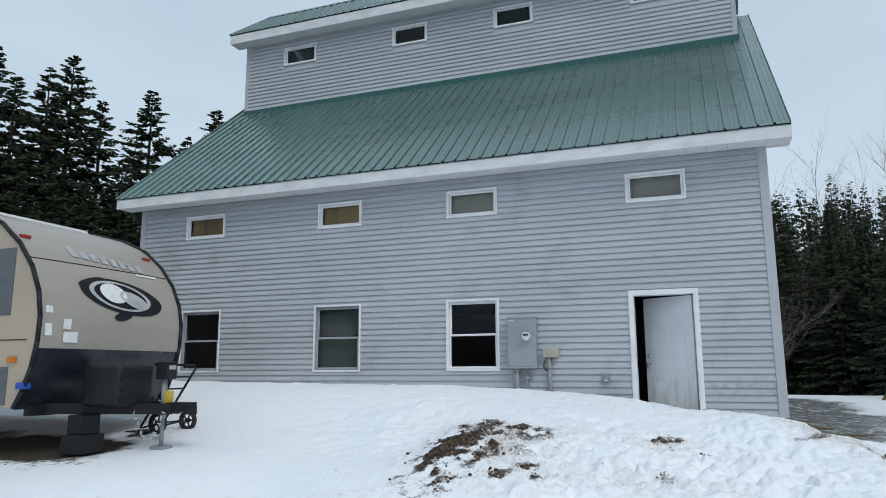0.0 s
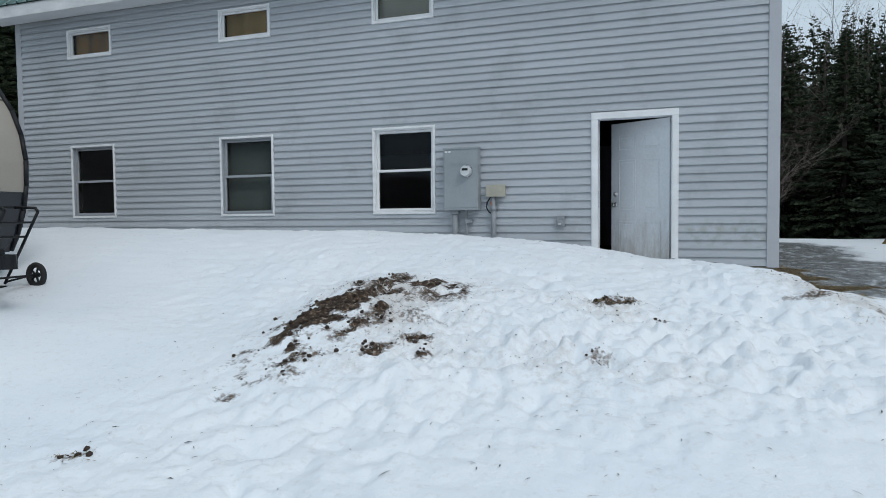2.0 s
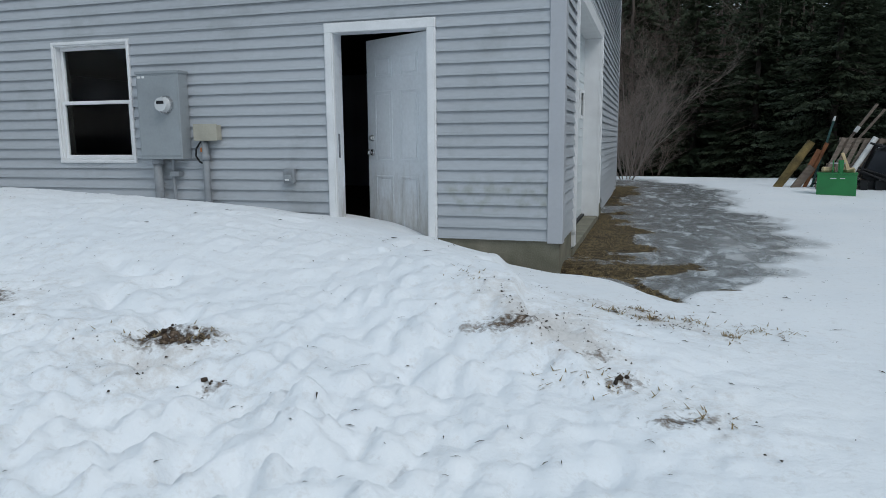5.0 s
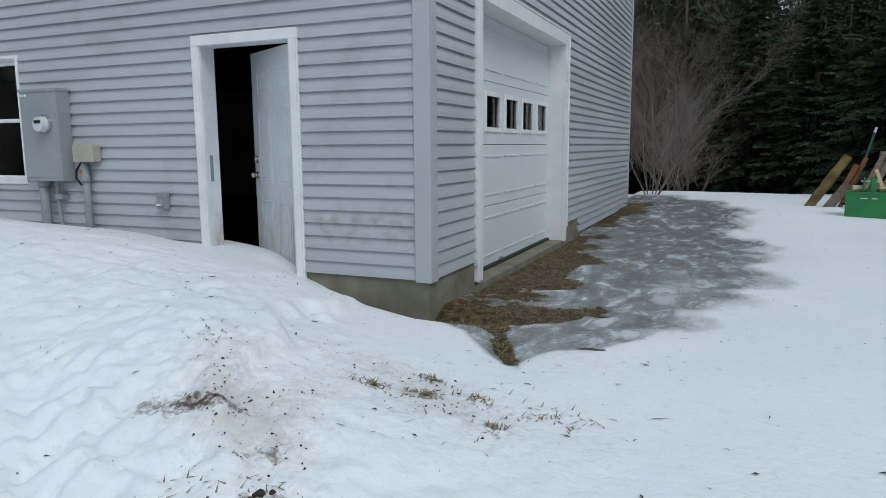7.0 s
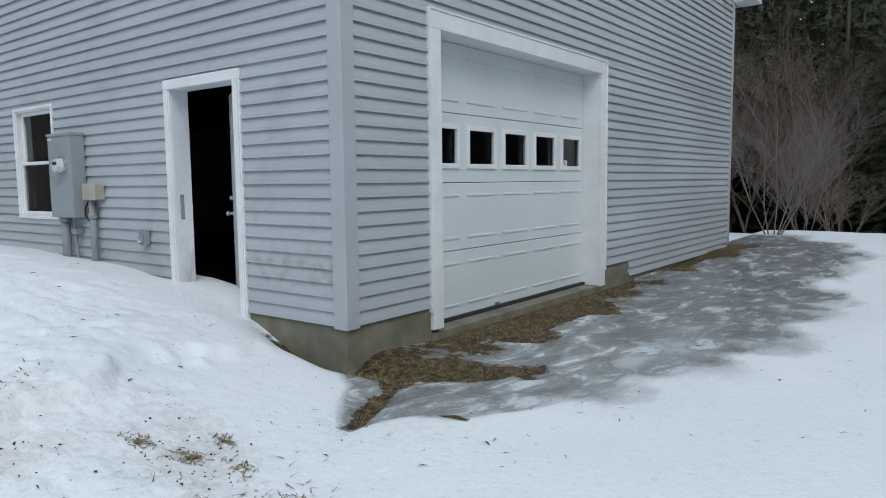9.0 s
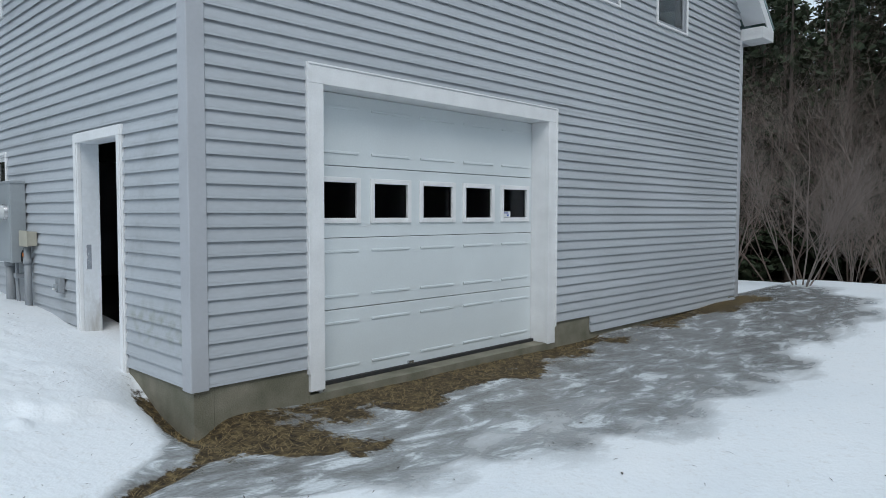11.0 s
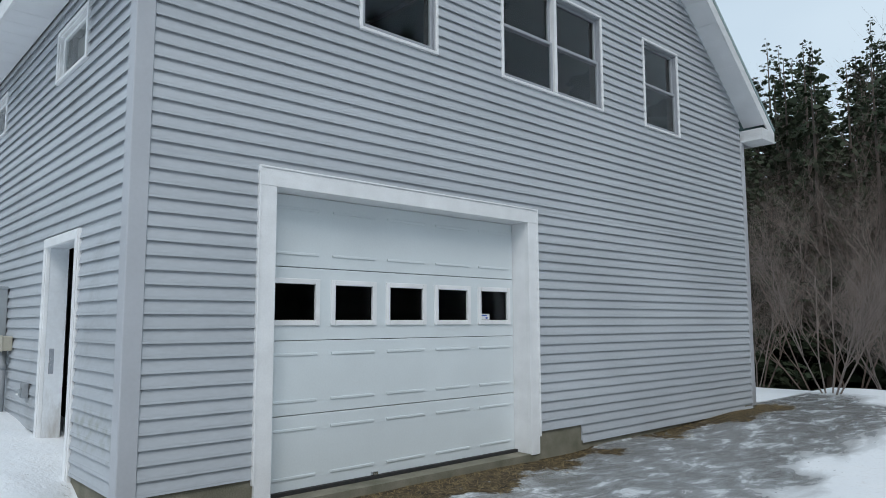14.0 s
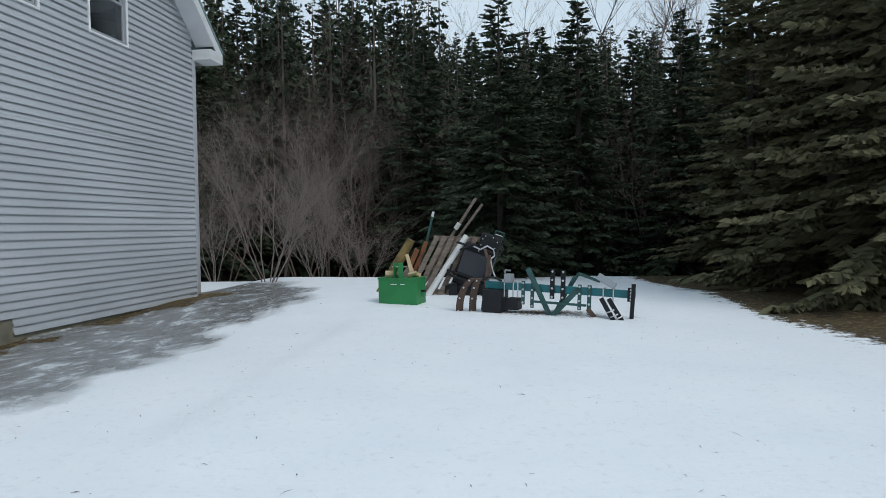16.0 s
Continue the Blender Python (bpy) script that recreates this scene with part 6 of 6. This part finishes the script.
def trees():
    P = lambda b, d, h: (*polar(5.86, -0.68, b, d), h)
    Q = lambda b, d, h: (*polar(-1.1, -11.2, b, d), h)
    dark = [P(2.6, 15.0, 6.9), P(-4.2, 17.5, 8.2), P(-0.8, 19.5, 8.0), P(5.2, 20.5, 8.2), P(-12.7, 17.5, 7.2), P(-8.6, 20.5, 8.0), P(9.5, 22.5, 9.0), P(12.0, 33, 11.5), P(15.0, 34, 11.0), P(18.0, 33, 11.8), P(21.5, 34, 11.2), P(25.0, 32, 11.8), P(28.6, 24, 10.2), P(31.5, 22.5, 10.0), P(34.5, 24, 10.0), P(-15.8, 20.0, 9.0), P(38.0, 24, 10.0)]
    dark += [Q(51.4, 31, 13.5), Q(49.9, 32, 14.6), Q(47.7, 33, 13.2), Q(44.2, 32, 13.6), Q(41.4, 33, 12.0), Q(39.3, 35, 14.6), Q(38.4, 36, 14.2), Q(53.5, 30, 12.5), Q(46.0, 30, 10.0), Q(50.5, 28, 9.0), Q(43.0, 29, 9.0), Q(55.0, 31, 14.0), Q(52.6, 27, 8.0), Q(48.5, 27, 8.0), Q(45.0, 27, 7.5), Q(41.8, 28, 8.0)]
    olive = [P(-18.8, 13.8, 7.6), P(-25.5, 12.0, 9.5), P(-31.0, 10.8, 11.0), P(-22.0, 17.0, 9.6), P(-36.0, 12.0, 12.0), P(-28.5, 16.5, 12.0), P(-42.0, 14.0, 12.0), P(-50.0, 16.0, 13.0), P(-60.0, 17.0, 13.0), P(-33.5, 17.0, 13.0)]
    plant(spruce_tree(3, 10.0, 2.9, NEEDLE, "tall dark green spruce tree at the yard's edge", 60, 0.16), dark[::2], 10.0)
    plant(spruce_tree(8, 10.0, 2.3, NEEDLE, "tall dark green spruce tree at the yard's edge", 60, 0.16), dark[1::2], 10.0)
    plant(spruce_tree(12, 11.0, 2.7, NEEDLEDRY, "large olive-green spruce with drooping branches", 110, 0.10), olive, 11.0)
    # bare shrubs and trees
    for seed, h, stems, spread, group in ((21, 5.2, 6, 0.75, 0), (22, 6.0, 4, 0.5, 1), (23, 8.5, 1, 0.15, 2)):
        rng = random.Random(seed)
        v, f = [], []
        mat = (BUSH, BROWN, TWIG)[group]
        branch_arrays(h * (0.66 if group == 0 else 0.72), rng, stems, 4, spread, 0.0042 * h if stems > 1 else 0.012 * h, v, f, (0, 0, -0.2), 4 if group == 0 else 3)
        dist = [math.hypot(p[0], p[1]) + 0.35 * p[2] for p in v]
        cut = [q for q in f if dist[q[0]] < 0.30 * h]
        fine = [q for q in f if dist[q[0]] >= 0.30 * h]
        t = thing("bare_tree", (0, 0, 0), "leafless grey-brown tree with fine twigs", "tree", "bare trees at the wood's edge")
        part("trunk", array_mesh("trunk", v, cut, mat), mat, t, "slender grey-brown stems")
        part("crown", array_mesh("crown", v, fine, mat), mat, t, "spreading leafless twigs")
        places = {0: [P(23.7, 14.2, 4.5), P(19.0, 17.5, 3.6), P(28.0, 16.5, 3.6), P(15.5, 20.0, 3.6), P(33.0, 18.0, 4.0)], 1: [P(22.5, 21, 7.0), P(18.0, 22, 7.6), P(14.5, 22, 7.4), P(27.0, 22, 7.0), P(11.5, 24, 8.0), P(20.3, 24, 8.0), P(16.2, 25.5, 8.5), P(13.2, 26, 8.6), P(24.5, 25, 8.0), P(18.9, 28, 9.0), P(15.2, 29, 9.0), P(21.5, 29, 9.0), P(9.0, 26, 8.0), P(25.8, 29, 8.5), P(-10.5, 19, 6.0), P(-15.0, 17, 5.0)], 2: [P(12.3, 34, 12.5), P(-4.6, 30, 11.5), P(-11.5, 26, 10.5), P(-10.2, 29, 12.0), P(19.0, 30, 10.0), P(24.0, 31, 10.0), P(-13.0, 30, 11.0)]}[group]
        plant(t, places, h)


trees()


def far_woods():
    """The wooded slopes behind the first trees, as one mesh of needles and one of bare limbs."""
    rng = random.Random(40)
    nv, nf, bv, bf = [], [], [], []

    def ok(x, y):
        d = math.hypot(x - 1, y + 3)
        return d > 27 and not (abs(x) < 16 and y < 22) and not (x > 0 and y < -12) and y > -26

    spots = []
    while len(spots) < 500:
        x, y = (rng.uniform(-30, 30), rng.uniform(23, 46)) if len(spots) % 5 > 1 else (rng.uniform(-70, 62), rng.uniform(-26, 75))
        if ok(x, y):
            spots.append((x, y))
    for i, (x, y) in enumerate(spots):
        z = float(height(x, y))
        if rng.random() < 0.66:
            h = rng.uniform(10, 16)
            away, side = math.hypot(x - 5.86, y + 0.68), math.degrees(math.atan2(5.86 - x, y + 0.68))
            if -30 < side < 40:
                h = min(h, 1.4 - z + away * math.tan(radians(21.5 if side > 8 else 16.0)) * rng.uniform(0.88, 1.0))
                if h < 3.5:
                    continue
            v, f = spruce_arrays(h, rng.uniform(0.14, 0.2) * h, 26, 6, 11, rng, 0.42, 0.04, 0.34)
            k = len(nv)
            nv += [(p[0] + x, p[1] + y, p[2] + z) for p in v]
            nf += [tuple(j + k for j in q) for q in f]
            k = len(bv)
            s = Shape().tube((x, y, z - 0.5), (x, y, z + h * 0.98), 0.012 * h, 0.01, 5, caps=False)
            bv += s.v
            bf += [tuple(j + k for j in q) for q in s.f]
        else:
            branch_arrays(rng.uniform(5.5, 9), rng, 1, 3, 0.2, 0.07, bv, bf, (x, y, z - 0.3), 3)
    w = thing("far_woods", (0, 40, 0), "dark spruce and bare hardwood forest on the slope", "forest", kind="stuff")
    part("needles", array_mesh("needles", nv, nf, NEEDLE), NEEDLE, w, kind="stuff")
    part("limbs", array_mesh("limbs", bv, bf, TWIG), TWIG, w, kind="stuff")


far_woods()


# ---- small litter ----
def litter():
    rng = random.Random(77)
    s = Shape()
    n = 0
    while n < 1500:
        x, y = rng.uniform(-5, 10), rng.uniform(-8.5, 9)
        if x < 0 and y > -0.3:
            continue
        if x > 2.5 and rng.random() < 0.72:
            continue
        z, a, ln = float(height(x, y)) + 0.004, rng.random() * 6.28, rng.uniform(0.008, 0.035) * (2.2 if rng.random() < 0.05 else 1)
        w = rng.uniform(0.0015, 0.004) * (2 if rng.random() < 0.1 else 1)
        dx, dy = math.cos(a) * ln, math.sin(a) * ln
        px, py = -math.sin(a) * w, math.cos(a) * w
        s.add([(x - dx, y - dy, z), (x + px, y + py, z + 0.004), (x + dx, y + dy, z), (x - px, y - py, z + 0.004)], [(0, 1, 2, 3)])
        n += 1
    solo("needle_litter", s, BARK, "fallen needles and bark flecks on the snow", "litter", "stuff")
    s = Shape()
    clods = 0
    while clods < 700:
        x, y = rng.gauss(-3.65, 0.32), rng.gauss(-4.0, 0.6)
        if rng.random() < 0.28:
            x, y = rng.choice([(-1.61, -3.13), (-1.38, -3.08), (-2.78, -4.32), (-3.01, -4.52), (-2.66, -4.5), (-3.0, -3.05), (-4.21, -6.08), (0.65, -2.85), (-1.46, -4.33), (-1.1, -3.39)])
            x, y = x + rng.gauss(0, 0.09), y + rng.gauss(0, 0.07)
        if float(dirt_mask(np.array([x]), np.array([y]))[0]) < rng.uniform(0.15, 0.6):
            clods += 0.3
            continue
        r = 0.004 + 0.020 * rng.random() ** 2.6
        z = float(height(x, y))
        bm = bmesh.new()
        bmesh.ops.create_icosphere(bm, subdivisions=1, radius=r)
        bm.verts.index_update()
        s.add([(x + v.co.x * rng.uniform(0.6, 1.3), y + v.co.y * rng.uniform(0.6, 1.3), z + 0.3 * r + v.co.z * rng.uniform(0.5, 1.0)) for v in bm.verts], [[v.index for v in q.verts] for q in bm.faces])
        bm.free()
        clods += 1
    flecks = 0
    while flecks < 1500:
        x, y = rng.uniform(-4.2, 1.2), rng.uniform(-5.0, -0.8)
        if float(dust_mask(np.array([x]), np.array([y]))[0]) ** 1.3 < rng.uniform(0.05, 0.9):
            continue
        r, a, z = 0.002 + 0.008 * rng.random() ** 3, rng.uniform(0, 6.28), float(height(x, y))
        c, d = math.cos(a) * r, math.sin(a) * r
        s.add([(x - c, y - d, z), (x + 0.7 * d, y - 0.6 * c, z), (x + 1.3 * c, y + 1.2 * d, z + 0.2 * r), (x - 0.5 * d, y + 0.8 * c, z), (x, y, z + 0.9 * r)], [(0, 1, 4), (1, 2, 4), (2, 3, 4), (3, 0, 4)])
        flecks += 1
    solo("earth_clods", s, EARTH, "dark earth clods scattered over the snow pile", "soil", "stuff")
    s = Shape()
    blades = 0
    for cx, cy, n, spread in ((0.55, -1.86, 60, 0.06), (0.76, -1.75, 60, 0.05), (0.71, -1.53, 45, 0.04), (1.0, -1.65, 35, 0.05), (1.19, -1.94, 40, 0.04), (1.38, -1.69, 60, 0.12), (0.9, -1.75, 24, 0.3), (0.65, -2.85, 40, 0.1), (0.97, -3.11, 30, 0.1), (-1.61, -3.13, 60, 0.12), (-1.38, -3.08, 40, 0.08), (-2.78, -4.32, 30, 0.05), (-4.21, -6.08, 30, 0.07), (0.35, -2.9, 25, 0.1), (-0.3, -2.05, 20, 0.12)):
        for _ in range(n):
            x, y, a, ln = rng.gauss(cx, spread), rng.gauss(cy, 0.6 * spread), rng.random() * 6.28, rng.uniform(0.015, 0.05)
            z = float(height(x, y)) + 0.003
            s.add([(x - math.sin(a) * 0.004, y + math.cos(a) * 0.004, z), (x + math.sin(a) * 0.004, y - math.cos(a) * 0.004, z), (x + math.cos(a) * ln, y + math.sin(a) * ln, z + rng.uniform(0.003, 0.025))], [(0, 1, 2)])
    while blades < 8000:
        x, y = rng.uniform(-0.5, 1.6), rng.uniform(-0.9, 10.4)
        if x < 0.02 and 0 < y < 9.49:
            continue
        if float(grass_mask(np.array([x]), np.array([y]))[0]) < rng.uniform(0.35, 0.9):
            blades += 0.2
            continue
        z, a, ln = float(height(x, y)), rng.random() * 6.28, rng.uniform(0.02, 0.09)
        dx, dy, up = math.cos(a) * ln, math.sin(a) * ln, rng.uniform(0.003, 0.03)
        w = 0.003
        s.add([(x - math.sin(a) * w, y + math.cos(a) * w, z), (x + math.sin(a) * w, y - math.cos(a) * w, z), (x + dx, y + dy, z + up)], [(0, 1, 2)])
        blades += 1
    solo("dead_grass", s, DRYGRASS, "flattened straw-coloured dead grass beside the foundation", "grass", "stuff")


litter()
